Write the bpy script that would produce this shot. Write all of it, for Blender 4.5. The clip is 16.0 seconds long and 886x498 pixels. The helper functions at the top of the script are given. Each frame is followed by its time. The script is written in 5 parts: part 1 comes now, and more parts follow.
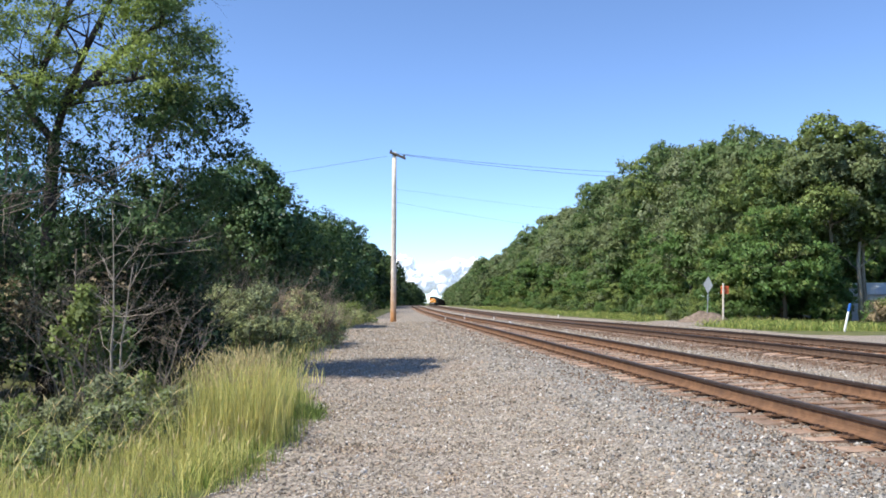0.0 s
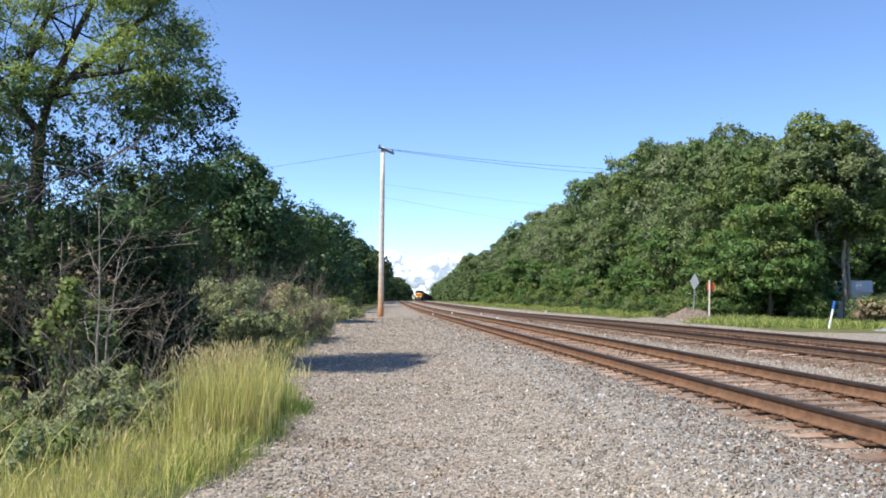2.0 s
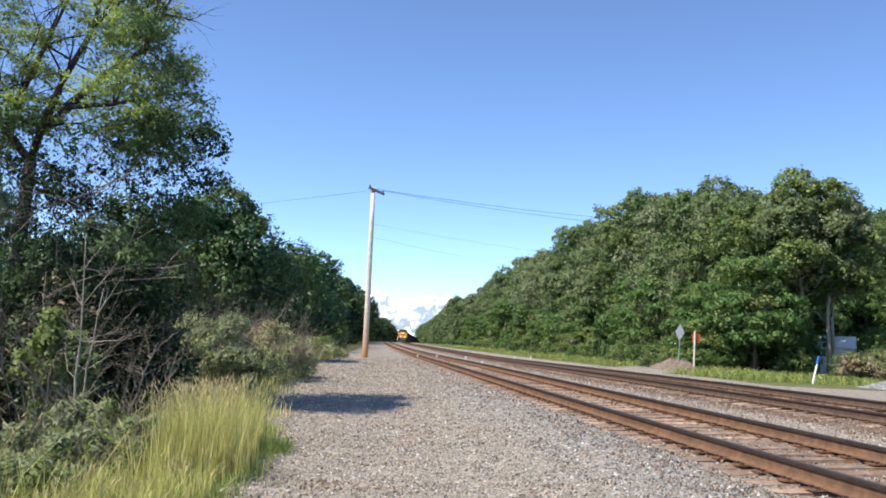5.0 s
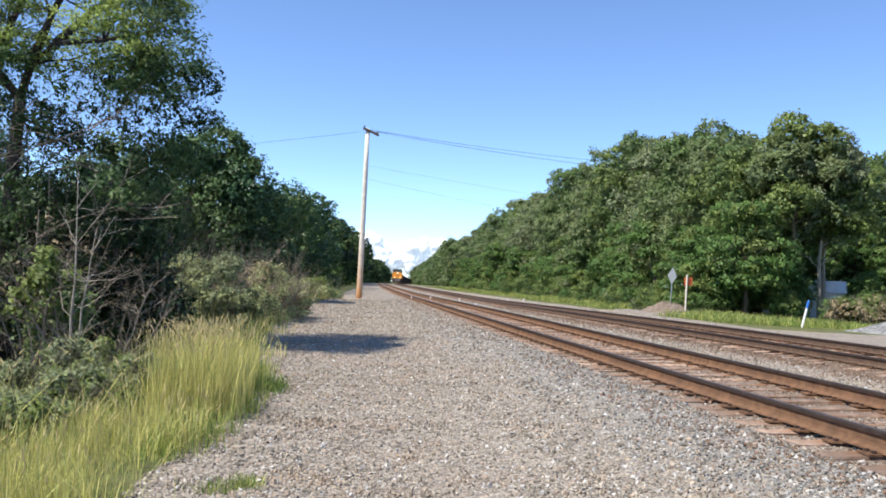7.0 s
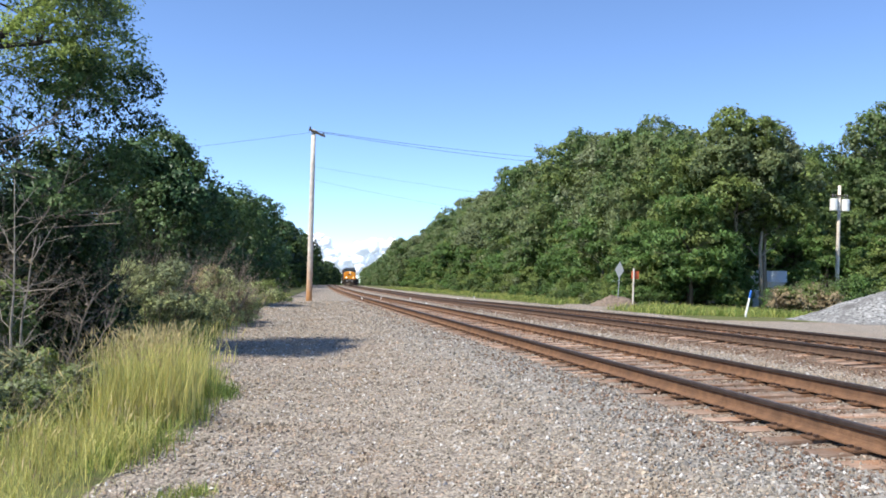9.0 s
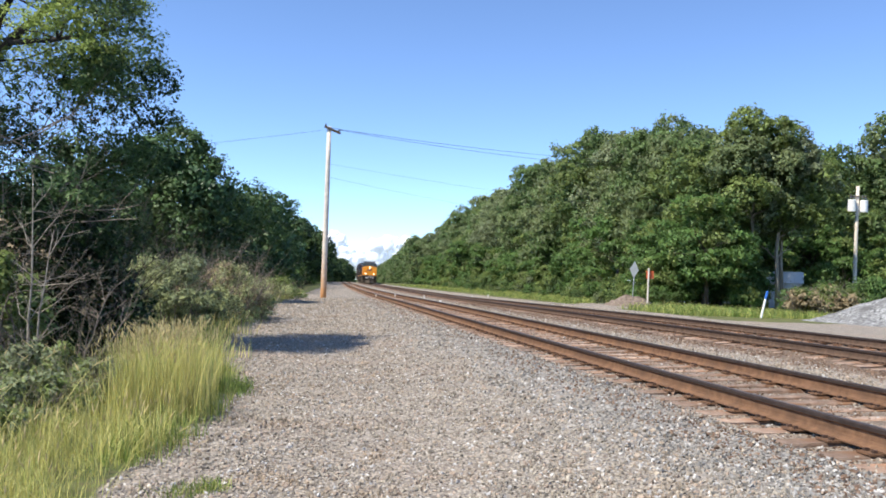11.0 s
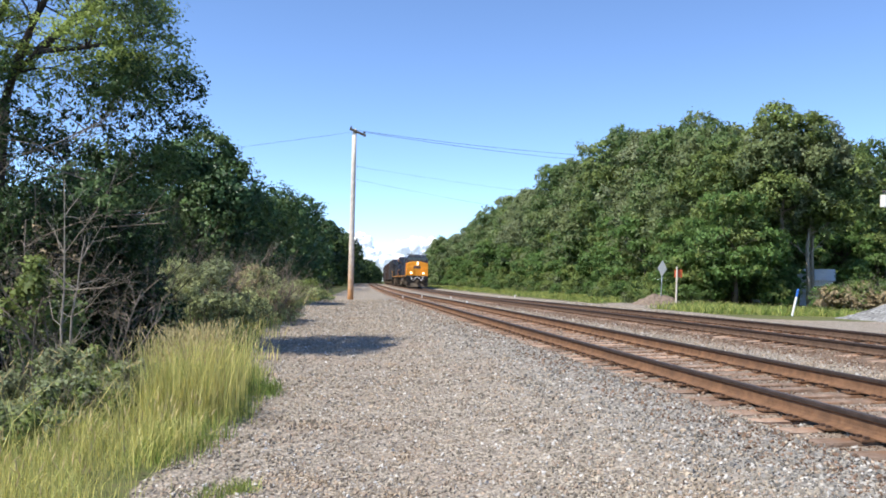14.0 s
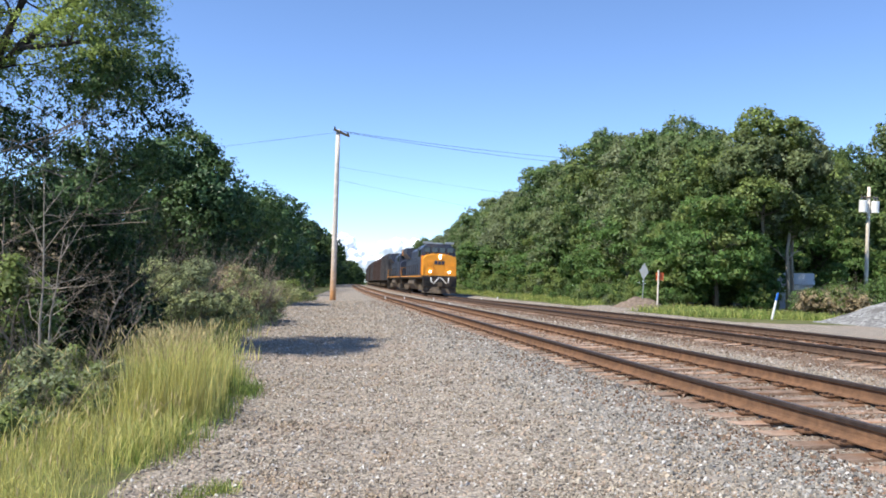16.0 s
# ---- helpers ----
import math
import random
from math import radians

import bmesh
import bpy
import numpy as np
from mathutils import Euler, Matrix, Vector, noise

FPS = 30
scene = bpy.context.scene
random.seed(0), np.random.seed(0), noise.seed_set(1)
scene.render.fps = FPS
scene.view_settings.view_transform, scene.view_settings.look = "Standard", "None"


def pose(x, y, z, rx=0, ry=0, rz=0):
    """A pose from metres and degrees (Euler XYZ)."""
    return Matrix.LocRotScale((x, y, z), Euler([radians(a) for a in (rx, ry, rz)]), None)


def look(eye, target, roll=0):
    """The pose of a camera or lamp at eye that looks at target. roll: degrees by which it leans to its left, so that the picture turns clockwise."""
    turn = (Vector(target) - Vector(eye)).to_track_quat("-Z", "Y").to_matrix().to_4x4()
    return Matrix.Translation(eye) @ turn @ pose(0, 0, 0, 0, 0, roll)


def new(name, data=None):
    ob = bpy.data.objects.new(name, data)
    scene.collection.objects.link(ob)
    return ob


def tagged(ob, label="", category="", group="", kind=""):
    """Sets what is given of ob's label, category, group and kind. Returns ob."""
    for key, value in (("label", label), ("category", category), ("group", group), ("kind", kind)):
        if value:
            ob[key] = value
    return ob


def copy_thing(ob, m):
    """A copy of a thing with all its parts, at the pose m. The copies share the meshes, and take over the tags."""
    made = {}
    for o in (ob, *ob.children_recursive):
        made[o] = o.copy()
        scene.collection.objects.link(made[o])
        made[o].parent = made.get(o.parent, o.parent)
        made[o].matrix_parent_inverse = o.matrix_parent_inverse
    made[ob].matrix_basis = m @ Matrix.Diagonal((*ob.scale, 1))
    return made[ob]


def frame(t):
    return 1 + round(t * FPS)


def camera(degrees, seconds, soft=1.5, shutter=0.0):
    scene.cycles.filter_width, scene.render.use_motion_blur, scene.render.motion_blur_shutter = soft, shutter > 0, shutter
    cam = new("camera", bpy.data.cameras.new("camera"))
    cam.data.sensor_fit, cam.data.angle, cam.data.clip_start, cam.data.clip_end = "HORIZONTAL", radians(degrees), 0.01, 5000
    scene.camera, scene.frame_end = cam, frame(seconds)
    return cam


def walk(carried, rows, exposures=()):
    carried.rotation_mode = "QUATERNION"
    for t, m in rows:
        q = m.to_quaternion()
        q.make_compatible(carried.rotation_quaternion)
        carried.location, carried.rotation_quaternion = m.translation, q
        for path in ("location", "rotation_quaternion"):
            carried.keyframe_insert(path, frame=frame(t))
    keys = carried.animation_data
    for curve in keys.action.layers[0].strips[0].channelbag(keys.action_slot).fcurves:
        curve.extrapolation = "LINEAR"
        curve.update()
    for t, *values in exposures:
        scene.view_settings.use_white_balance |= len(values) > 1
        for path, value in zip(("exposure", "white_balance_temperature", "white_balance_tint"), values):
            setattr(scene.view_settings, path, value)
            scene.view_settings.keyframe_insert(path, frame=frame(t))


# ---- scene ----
# A camera held in the hand beside a double-track railway; it stands still and sways.
EYE = (0.0, 0.0, 1.5)
TURNS = [
    (0, 93.57, -0.66, -2.03),
    (0.5, 93.27, -0.50, -3.48),
    (1, 93.50, -0.75, -3.64),
    (1.5, 93.80, -1.17, -3.60),
    (2, 93.27, -0.98, -2.88),
    (2.5, 93.39, -0.85, -2.83),
    (3, 92.78, -1.10, -3.32),
    (3.5, 92.91, -1.39, -3.33),
    (4, 95.23, -2.06, -4.01),
    (4.2, 96.31, -2.72, -3.87),
    (6.5, 93.86, -3.02, -3.90),
    (7, 92.25, -3.26, -4.32),
    (7.5, 92.94, -2.88, -5.30),
    (8, 92.51, -0.80, -7.31),
    (8.5, 92.09, -1.42, -8.20),
    (9, 92.36, -1.70, -7.73),
    (9.2, 92.15, -1.69, -6.74),
    (11.3, 92.19, -2.37, -6.66),
    (11.5, 92.06, -2.35, -6.31),
    (12, 91.57, -2.71, -6.73),
    (12.5, 91.83, -1.80, -7.14),
    (13, 92.45, -1.39, -6.89),
    (13.5, 92.31, -1.22, -5.87),
    (14, 92.18, -1.68, -4.94),
    (14.5, 91.16, -1.52, -4.36),
    (15, 91.92, -1.58, -5.45),
    (15.5, 91.55, -1.34, -6.45),
    (16, 92.32, -2.08, -6.13),
]
cam = camera(56.0, 16.0, soft=1.75)
walk(cam, [(t, pose(*EYE, rx, ry, rz)) for t, rx, ry, rz in TURNS], exposures=[(0.0, 0.72, 6200, 10), (16.0, 0.72, 6200, 10)])

# ---- sky and sun ----
SUN_UP, SUN_FROM = 53.0, (-0.91, -0.42)
world = bpy.data.worlds.new("sky")
scene.world = world
world.use_nodes = True
wn = world.node_tree.nodes
sky = wn.new("ShaderNodeTexSky")
sky.sky_type = "NISHITA"
sky.sun_disc = False
sky.sun_elevation = radians(SUN_UP)
sky.sun_rotation = math.atan2(SUN_FROM[0], SUN_FROM[1])
sky.altitude, sky.air_density, sky.dust_density, sky.ozone_density = 1800, 0.7, 0.0, 3.4
wn["Background"].inputs["Strength"].default_value = 0.163
world.node_tree.links.new(sky.outputs[0], wn["Background"].inputs["Color"])
sun = new("sun", bpy.data.lights.new("sun", "SUN"))
sun.data.energy, sun.data.angle, sun.data.color = 4.35, radians(0.5), (1.0, 0.91, 0.76)
up = math.tan(radians(SUN_UP)) * math.hypot(*SUN_FROM)
sun.matrix_world = look((SUN_FROM[0] * 100, SUN_FROM[1] * 100, up * 100), (0, 0, 0))

# ---- materials ----
def material(name, base, rough=0.8, metal=0.0, vary=0.25, scale=8.0, bump=0.0, bump_scale=40.0, second=None, island=0.0,
             through_light=None, spec=0.3, stain=None, stain_scale=0.6, stain_low=0.45, stain_high=0.7, obj_random=0.0):
    """A procedural surface: base colour varied by grain and by stains, with relief."""
    m = bpy.data.materials.new(name)
    m.use_nodes = True
    n, l = m.node_tree.nodes, m.node_tree.links
    b = n["Principled BSDF"]
    b.inputs["Roughness"].default_value = rough
    b.inputs["Metallic"].default_value = metal
    b.inputs["Specular IOR Level"].default_value = spec
    co = n.new("ShaderNodeTexCoord")
    tex = n.new("ShaderNodeTexNoise")
    tex.inputs["Scale"].default_value, tex.inputs["Detail"].default_value = scale, 6
    l.new(co.outputs["Object"], tex.inputs["Vector"])
    ramp = n.new("ShaderNodeMix")
    ramp.data_type = "RGBA"
    c2 = second or tuple(c * (1 - vary) for c in base)
    c1 = base if second else tuple(min(1, c * (1 + vary)) for c in base)
    ramp.inputs[6].default_value, ramp.inputs[7].default_value = (*c2, 1), (*c1, 1)
    mr = n.new("ShaderNodeMapRange")
    mr.inputs["From Min"].default_value, mr.inputs["From Max"].default_value = 0.32, 0.68
    l.new(tex.outputs["Fac"], mr.inputs["Value"])
    l.new(mr.outputs["Result"], ramp.inputs[0])
    col = ramp.outputs[2]
    if stain:
        t2 = n.new("ShaderNodeTexNoise")
        t2.inputs["Scale"].default_value, t2.inputs["Detail"].default_value = stain_scale, 4
        l.new(co.outputs["Object"], t2.inputs["Vector"])
        m2 = n.new("ShaderNodeMapRange")
        m2.inputs["From Min"].default_value, m2.inputs["From Max"].default_value = stain_low, stain_high
        l.new(t2.outputs["Fac"], m2.inputs["Value"])
        mx = n.new("ShaderNodeMix")
        mx.data_type = "RGBA"
        mx.inputs[7].default_value = (*stain, 1)
        l.new(m2.outputs["Result"], mx.inputs[0])
        l.new(col, mx.inputs[6])
        col = mx.outputs[2]
    if island or obj_random:
        hsv = n.new("ShaderNodeHueSaturation")
        mv = n.new("ShaderNodeMapRange")
        amount = island or obj_random
        mv.inputs["To Min"].default_value, mv.inputs["To Max"].default_value = 1 - amount, 1 + amount
        if island:
            geo = n.new("ShaderNodeNewGeometry")
            l.new(geo.outputs["Random Per Island"], mv.inputs["Value"])
        else:
            geo = n.new("ShaderNodeObjectInfo")
            l.new(geo.outputs["Random"], mv.inputs["Value"])
        l.new(mv.outputs["Result"], hsv.inputs["Value"])
        l.new(col, hsv.inputs["Color"])
        col = hsv.outputs["Color"]
    l.new(col, b.inputs["Base Color"])
    if bump:
        t3 = n.new("ShaderNodeTexNoise")
        t3.inputs["Scale"].default_value, t3.inputs["Detail"].default_value = bump_scale, 5
        l.new(co.outputs["Object"], t3.inputs["Vector"])
        bp = n.new("ShaderNodeBump")
        bp.inputs["Strength"].default_value, bp.inputs["Distance"].default_value = bump, 0.02
        l.new(t3.outputs["Fac"], bp.inputs["Height"])
        l.new(bp.outputs["Normal"], b.inputs["Normal"])
    if through_light:
        tr = n.new("ShaderNodeBsdfTranslucent")
        l.new(col, tr.inputs["Color"])
        mix = n.new("ShaderNodeMixShader")
        mix.inputs[0].default_value = through_light
        out = n["Material Output"]
        l.new(b.outputs[0], mix.inputs[1])
        l.new(tr.outputs[0], mix.inputs[2])
        l.new(mix.outputs[0], out.inputs["Surface"])
    return m


def glow(name, colour, strength):
    m = bpy.data.materials.new(name)
    m.use_nodes = True
    b = m.node_tree.nodes["Principled BSDF"]
    b.inputs["Base Color"].default_value = (*colour, 1)
    b.inputs["Emission Color"].default_value = (*colour, 1)
    b.inputs["Emission Strength"].default_value = strength
    return m


# this leaf colour is lowered to hold the shade of thicket and lower crown
LEAF_DARK_SHADED = material("dark green leaves with shade in their colour", (0.036, 0.07, 0.022), 0.5, vary=0.3, scale=0.9, island=0.25, through_light=0.3)
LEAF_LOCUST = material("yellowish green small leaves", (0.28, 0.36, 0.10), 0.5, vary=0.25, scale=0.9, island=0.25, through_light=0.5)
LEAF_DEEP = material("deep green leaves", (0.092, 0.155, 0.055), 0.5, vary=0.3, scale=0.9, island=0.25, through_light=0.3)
LEAF_BLUE = material("bluish green leaves", (0.062, 0.125, 0.055), 0.45, vary=0.25, scale=0.9, island=0.2, through_light=0.3)
LEAF_MID = material("green leaves", (0.14, 0.21, 0.075), 0.5, vary=0.3, scale=0.9, island=0.25, through_light=0.45)
LEAF_LIGHT = material("light green leaves", (0.205, 0.265, 0.08), 0.5, vary=0.3, scale=0.9, island=0.25, through_light=0.42)
LEAF_OLIVE = material("olive green leaves", (0.205, 0.255, 0.115), 0.5, vary=0.25, scale=0.9, island=0.2, through_light=0.46)
LEAF_FRESH = material("fresh green leaves", (0.125, 0.215, 0.06), 0.5, vary=0.3, scale=0.9, island=0.25, through_light=0.42)
LEAF_GREY = material("grey green leaves", (0.225, 0.265, 0.145), 0.6, vary=0.25, scale=1.5, island=0.3, through_light=0.35)
LEAF_SAGE = material("pale sage leaves", (0.36, 0.40, 0.19), 0.7, vary=0.25, scale=1.5, island=0.3, through_light=0.35)
LEAF_TAN = material("pale tan dry leaves", (0.34, 0.27, 0.16), 0.7, vary=0.25, scale=1.5, island=0.3, through_light=0.3)
LEAF_BROWN = material("brownish dry leaves", (0.25, 0.20, 0.125), 0.7, vary=0.3, scale=1.5, island=0.4, through_light=0.2)
BARK = material("grey brown bark", (0.10, 0.08, 0.06), 0.9, vary=0.35, scale=14, bump=0.8, bump_scale=30)
BARK_PALE = material("pale weathered bark", (0.30, 0.26, 0.21), 0.85, vary=0.3, scale=12, bump=0.6)
TWIG = material("dead grey twigs", (0.22, 0.18, 0.145), 0.9, vary=0.3, scale=10)
# colour darkened for the shade in which thicket and locust trunk stand
TWIG_SHADED = material("dark twigs with shade in their colour", (0.055, 0.044, 0.037), 0.9, vary=0.3, scale=10)
STRAW = material("yellow green grass", (0.60, 0.54, 0.19), 0.6, vary=0.25, scale=3, island=0.35, through_light=0.35)
SEED = material("tan seed heads", (0.52, 0.42, 0.20), 0.8, vary=0.2, scale=20, island=0.3, through_light=0.2)
GRASS_DEEP = material("deep green weeds", (0.13, 0.18, 0.055), 0.6, vary=0.3, scale=1.2, island=0.35, through_light=0.35)
GRASS = material("green grass", (0.19, 0.26, 0.06), 0.6, vary=0.3, scale=1.2, island=0.4, through_light=0.35)
STONE = material("grey ballast stone", (0.285, 0.25, 0.2), 0.85, vary=0.2, scale=25, island=0.5, bump=0.3, stain=(0.30, 0.225, 0.15), stain_scale=1.1, stain_low=0.5, stain_high=0.72)
RUST = material("rusty steel", (0.17, 0.092, 0.05), 0.8, vary=0.3, scale=9, bump=0.4, bump_scale=60, stain=(0.12, 0.068, 0.04), stain_scale=3)
RUST_MAIN = material("oily brown rail steel", (0.105, 0.066, 0.044), 0.8, vary=0.3, scale=9, bump=0.4, bump_scale=60)
RUST_DARK = material("dark rusty steel", (0.07, 0.042, 0.03), 0.85, vary=0.3, scale=9)
RAILHEAD = material("worn dark steel", (0.05, 0.036, 0.03), 0.6, metal=0.3, vary=0.25, scale=12)
TIE = material("weathered timber", (0.29, 0.215, 0.165), 0.9, vary=0.4, scale=6, bump=0.7, bump_scale=25, obj_random=0.35, stain=(0.27, 0.145, 0.08), stain_scale=2.5)
POLE = material("sunlit weathered pole timber", (0.68, 0.60, 0.51), 0.85, vary=0.12, scale=5, bump=0.4, bump_scale=30)
POLE_BROWN = material("brown pole timber", (0.34, 0.22, 0.13), 0.85, vary=0.2, scale=5, bump=0.4, bump_scale=30)
GALV = material("galvanised steel", (0.42, 0.44, 0.45), 0.5, metal=0.6, vary=0.15, scale=20)
WIRE = material("dark wire", (0.05, 0.05, 0.055), 0.6)
WHITE = material("white paint", (0.78, 0.78, 0.76), 0.5, vary=0.06, scale=10)
BLUE = material("blue paint", (0.03, 0.13, 0.45), 0.5, vary=0.1, scale=10)
RED = material("orange red reflector", (0.6, 0.12, 0.04), 0.5, vary=0.1, scale=20)
YELLOW = material("yellow locomotive paint", (0.80, 0.32, 0.018), 0.4, vary=0.08, scale=3, spec=0.5, stain=(0.55, 0.27, 0.05), stain_scale=1.5, stain_low=0.6, stain_high=0.85)
NAVY = material("dark blue locomotive paint", (0.035, 0.045, 0.075), 0.4, vary=0.2, scale=2, spec=0.5, stain=(0.08, 0.075, 0.07), stain_scale=0.9, stain_low=0.5, stain_high=0.8)
BLACK = material("dirty black steel", (0.03, 0.028, 0.027), 0.6, vary=0.3, scale=3, stain=(0.09, 0.07, 0.05), stain_scale=2.0)
GRIME = material("dusty brown running gear", (0.12, 0.095, 0.07), 0.8, vary=0.3, scale=4)
GLASS = material("dark window glass", (0.02, 0.025, 0.03), 0.08, vary=0.1, spec=0.8)
CAR_BROWN = material("brown freight car paint", (0.075, 0.045, 0.04), 0.7, vary=0.3, scale=1.2, stain=(0.10, 0.09, 0.085), stain_scale=0.6, obj_random=0.25)
CAR_GREY = material("dark grey freight car paint", (0.07, 0.07, 0.078), 0.7, vary=0.25, scale=1.2, stain=(0.12, 0.11, 0.10), stain_scale=0.6, obj_random=0.25)
LAMP = glow("lit headlamp glass", (1.0, 0.90, 0.68), 2.4)
SIGN_GREY = material("bare aluminium sign back", (0.40, 0.42, 0.42), 0.45, metal=0.5, vary=0.1, scale=8)


def ground_surface():
    """Ballast gravel and grassy soil in one sheet; a mask on the mesh tells which."""
    m = bpy.data.materials.new("gravel and grassy soil")
    m.use_nodes = True
    n, l = m.node_tree.nodes, m.node_tree.links
    b = n["Principled BSDF"]
    b.inputs["Roughness"].default_value, b.inputs["Specular IOR Level"].default_value = 0.9, 0.2
    co = n.new("ShaderNodeTexCoord")

    def noise_at(scale, detail=5):
        t = n.new("ShaderNodeTexNoise")
        t.inputs["Scale"].default_value, t.inputs["Detail"].default_value = scale, detail
        l.new(co.outputs["Object"], t.inputs["Vector"])
        return t.outputs["Fac"]

    def span(v, lo, hi, a=0.0, z=1.0):
        r = n.new("ShaderNodeMapRange")
        r.inputs["From Min"].default_value, r.inputs["From Max"].default_value = lo, hi
        r.inputs["To Min"].default_value, r.inputs["To Max"].default_value = a, z
        l.new(v, r.inputs["Value"])
        return r.outputs["Result"]

    def mix(f, a, z):
        x = n.new("ShaderNodeMix")
        x.data_type = "RGBA"
        l.new(f, x.inputs[0])
        for i, v in ((6, a), (7, z)):
            if isinstance(v, tuple):
                x.inputs[i].default_value = (*v, 1)
            else:
                l.new(v, x.inputs[i])
        return x.outputs[2]

    cells = n.new("ShaderNodeTexVoronoi")
    cells.inputs["Scale"].default_value = 38
    cells.inputs["Randomness"].default_value = 1.0
    l.new(co.outputs["Object"], cells.inputs["Vector"])
    grey = n.new("ShaderNodeSeparateColor")
    l.new(cells.outputs["Color"], grey.inputs[0])
    stone = mix(span(grey.outputs[0], 0.0, 1.0), (0.125, 0.105, 0.082), (0.47, 0.41, 0.33))
    stone = mix(span(noise_at(0.45), 0.5, 0.68), stone, mix(span(grey.outputs[1], 0, 1), (0.21, 0.165, 0.125), (0.44, 0.35, 0.27)))
    stone = mix(span(noise_at(55, 2), 0.56, 0.72), stone, (0.60, 0.56, 0.51))
    stone = mix(span(cells.outputs["Distance"], 0.45, 0.85), stone, (0.15, 0.132, 0.12))
    stone = mix(span(noise_at(5.5, 6), 0.5, 0.72, 0.0, 0.7), stone, (0.17, 0.145, 0.12))
    stone = mix(span(noise_at(14, 4), 0.58, 0.74, 0.0, 0.6), stone, (0.46, 0.42, 0.37))
    shoulder = n.new("ShaderNodeAttribute")
    shoulder.attribute_name = "shoulder"
    stone = mix(shoulder.outputs["Fac"], stone, mix(span(grey.outputs[2], 0.0, 1.0), (0.115, 0.108, 0.097), (0.38, 0.36, 0.325)))
    oil = n.new("ShaderNodeAttribute")
    oil.attribute_name = "oil"
    stone = mix(span(oil.outputs["Fac"], 0.0, 1.0, 0.0, 0.8), stone, mix(span(grey.outputs[1], 0, 1), (0.075, 0.05, 0.036), (0.20, 0.13, 0.085)))
    soil = mix(span(noise_at(1.3), 0.35, 0.65), (0.075, 0.095, 0.03), (0.15, 0.16, 0.055))
    soil = mix(span(noise_at(9), 0.5, 0.75), soil, (0.13, 0.10, 0.06))
    at = n.new("ShaderNodeAttribute")
    at.attribute_name = "gravel"
    add = n.new("ShaderNodeMath")
    add.operation = "ADD"
    l.new(at.outputs["Fac"], add.inputs[0])
    l.new(span(noise_at(3.0), 0.3, 0.7, -0.25, 0.25), add.inputs[1])
    l.new(mix(span(add.outputs[0], 0.42, 0.58), soil, stone), b.inputs["Base Color"])
    bp = n.new("ShaderNodeBump")
    bp.inputs["Strength"].default_value, bp.inputs["Distance"].default_value = 0.6, 0.015
    l.new(span(cells.outputs["Distance"], 0.0, 0.8, 1.0, 0.0), bp.inputs["Height"])
    l.new(bp.outputs["Normal"], b.inputs["Normal"])
    return m


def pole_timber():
    """Bleached timber above, orange-brown timber below, the change by height made uneven with noise."""
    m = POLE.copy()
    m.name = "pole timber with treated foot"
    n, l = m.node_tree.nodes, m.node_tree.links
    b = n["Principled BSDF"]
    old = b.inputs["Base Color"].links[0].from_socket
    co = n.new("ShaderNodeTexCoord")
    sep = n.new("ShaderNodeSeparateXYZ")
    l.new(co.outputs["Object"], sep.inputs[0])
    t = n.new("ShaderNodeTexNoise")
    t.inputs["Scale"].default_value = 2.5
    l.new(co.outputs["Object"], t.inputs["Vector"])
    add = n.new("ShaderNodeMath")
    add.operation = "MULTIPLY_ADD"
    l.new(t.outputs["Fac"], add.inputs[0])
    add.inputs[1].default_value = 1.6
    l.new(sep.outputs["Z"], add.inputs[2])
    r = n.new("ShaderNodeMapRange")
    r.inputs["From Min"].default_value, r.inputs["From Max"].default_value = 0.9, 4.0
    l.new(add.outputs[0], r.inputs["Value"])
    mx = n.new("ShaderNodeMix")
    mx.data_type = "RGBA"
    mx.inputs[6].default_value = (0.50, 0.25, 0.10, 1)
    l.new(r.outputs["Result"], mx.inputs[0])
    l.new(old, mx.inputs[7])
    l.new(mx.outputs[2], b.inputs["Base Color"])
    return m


POLE_ORANGE_FOOT = pole_timber()
GROUND = ground_surface()


# ---- building helpers ----
def smooth01(v):
    v = min(1.0, max(0.0, v))
    return v * v * (3 - 2 * v)


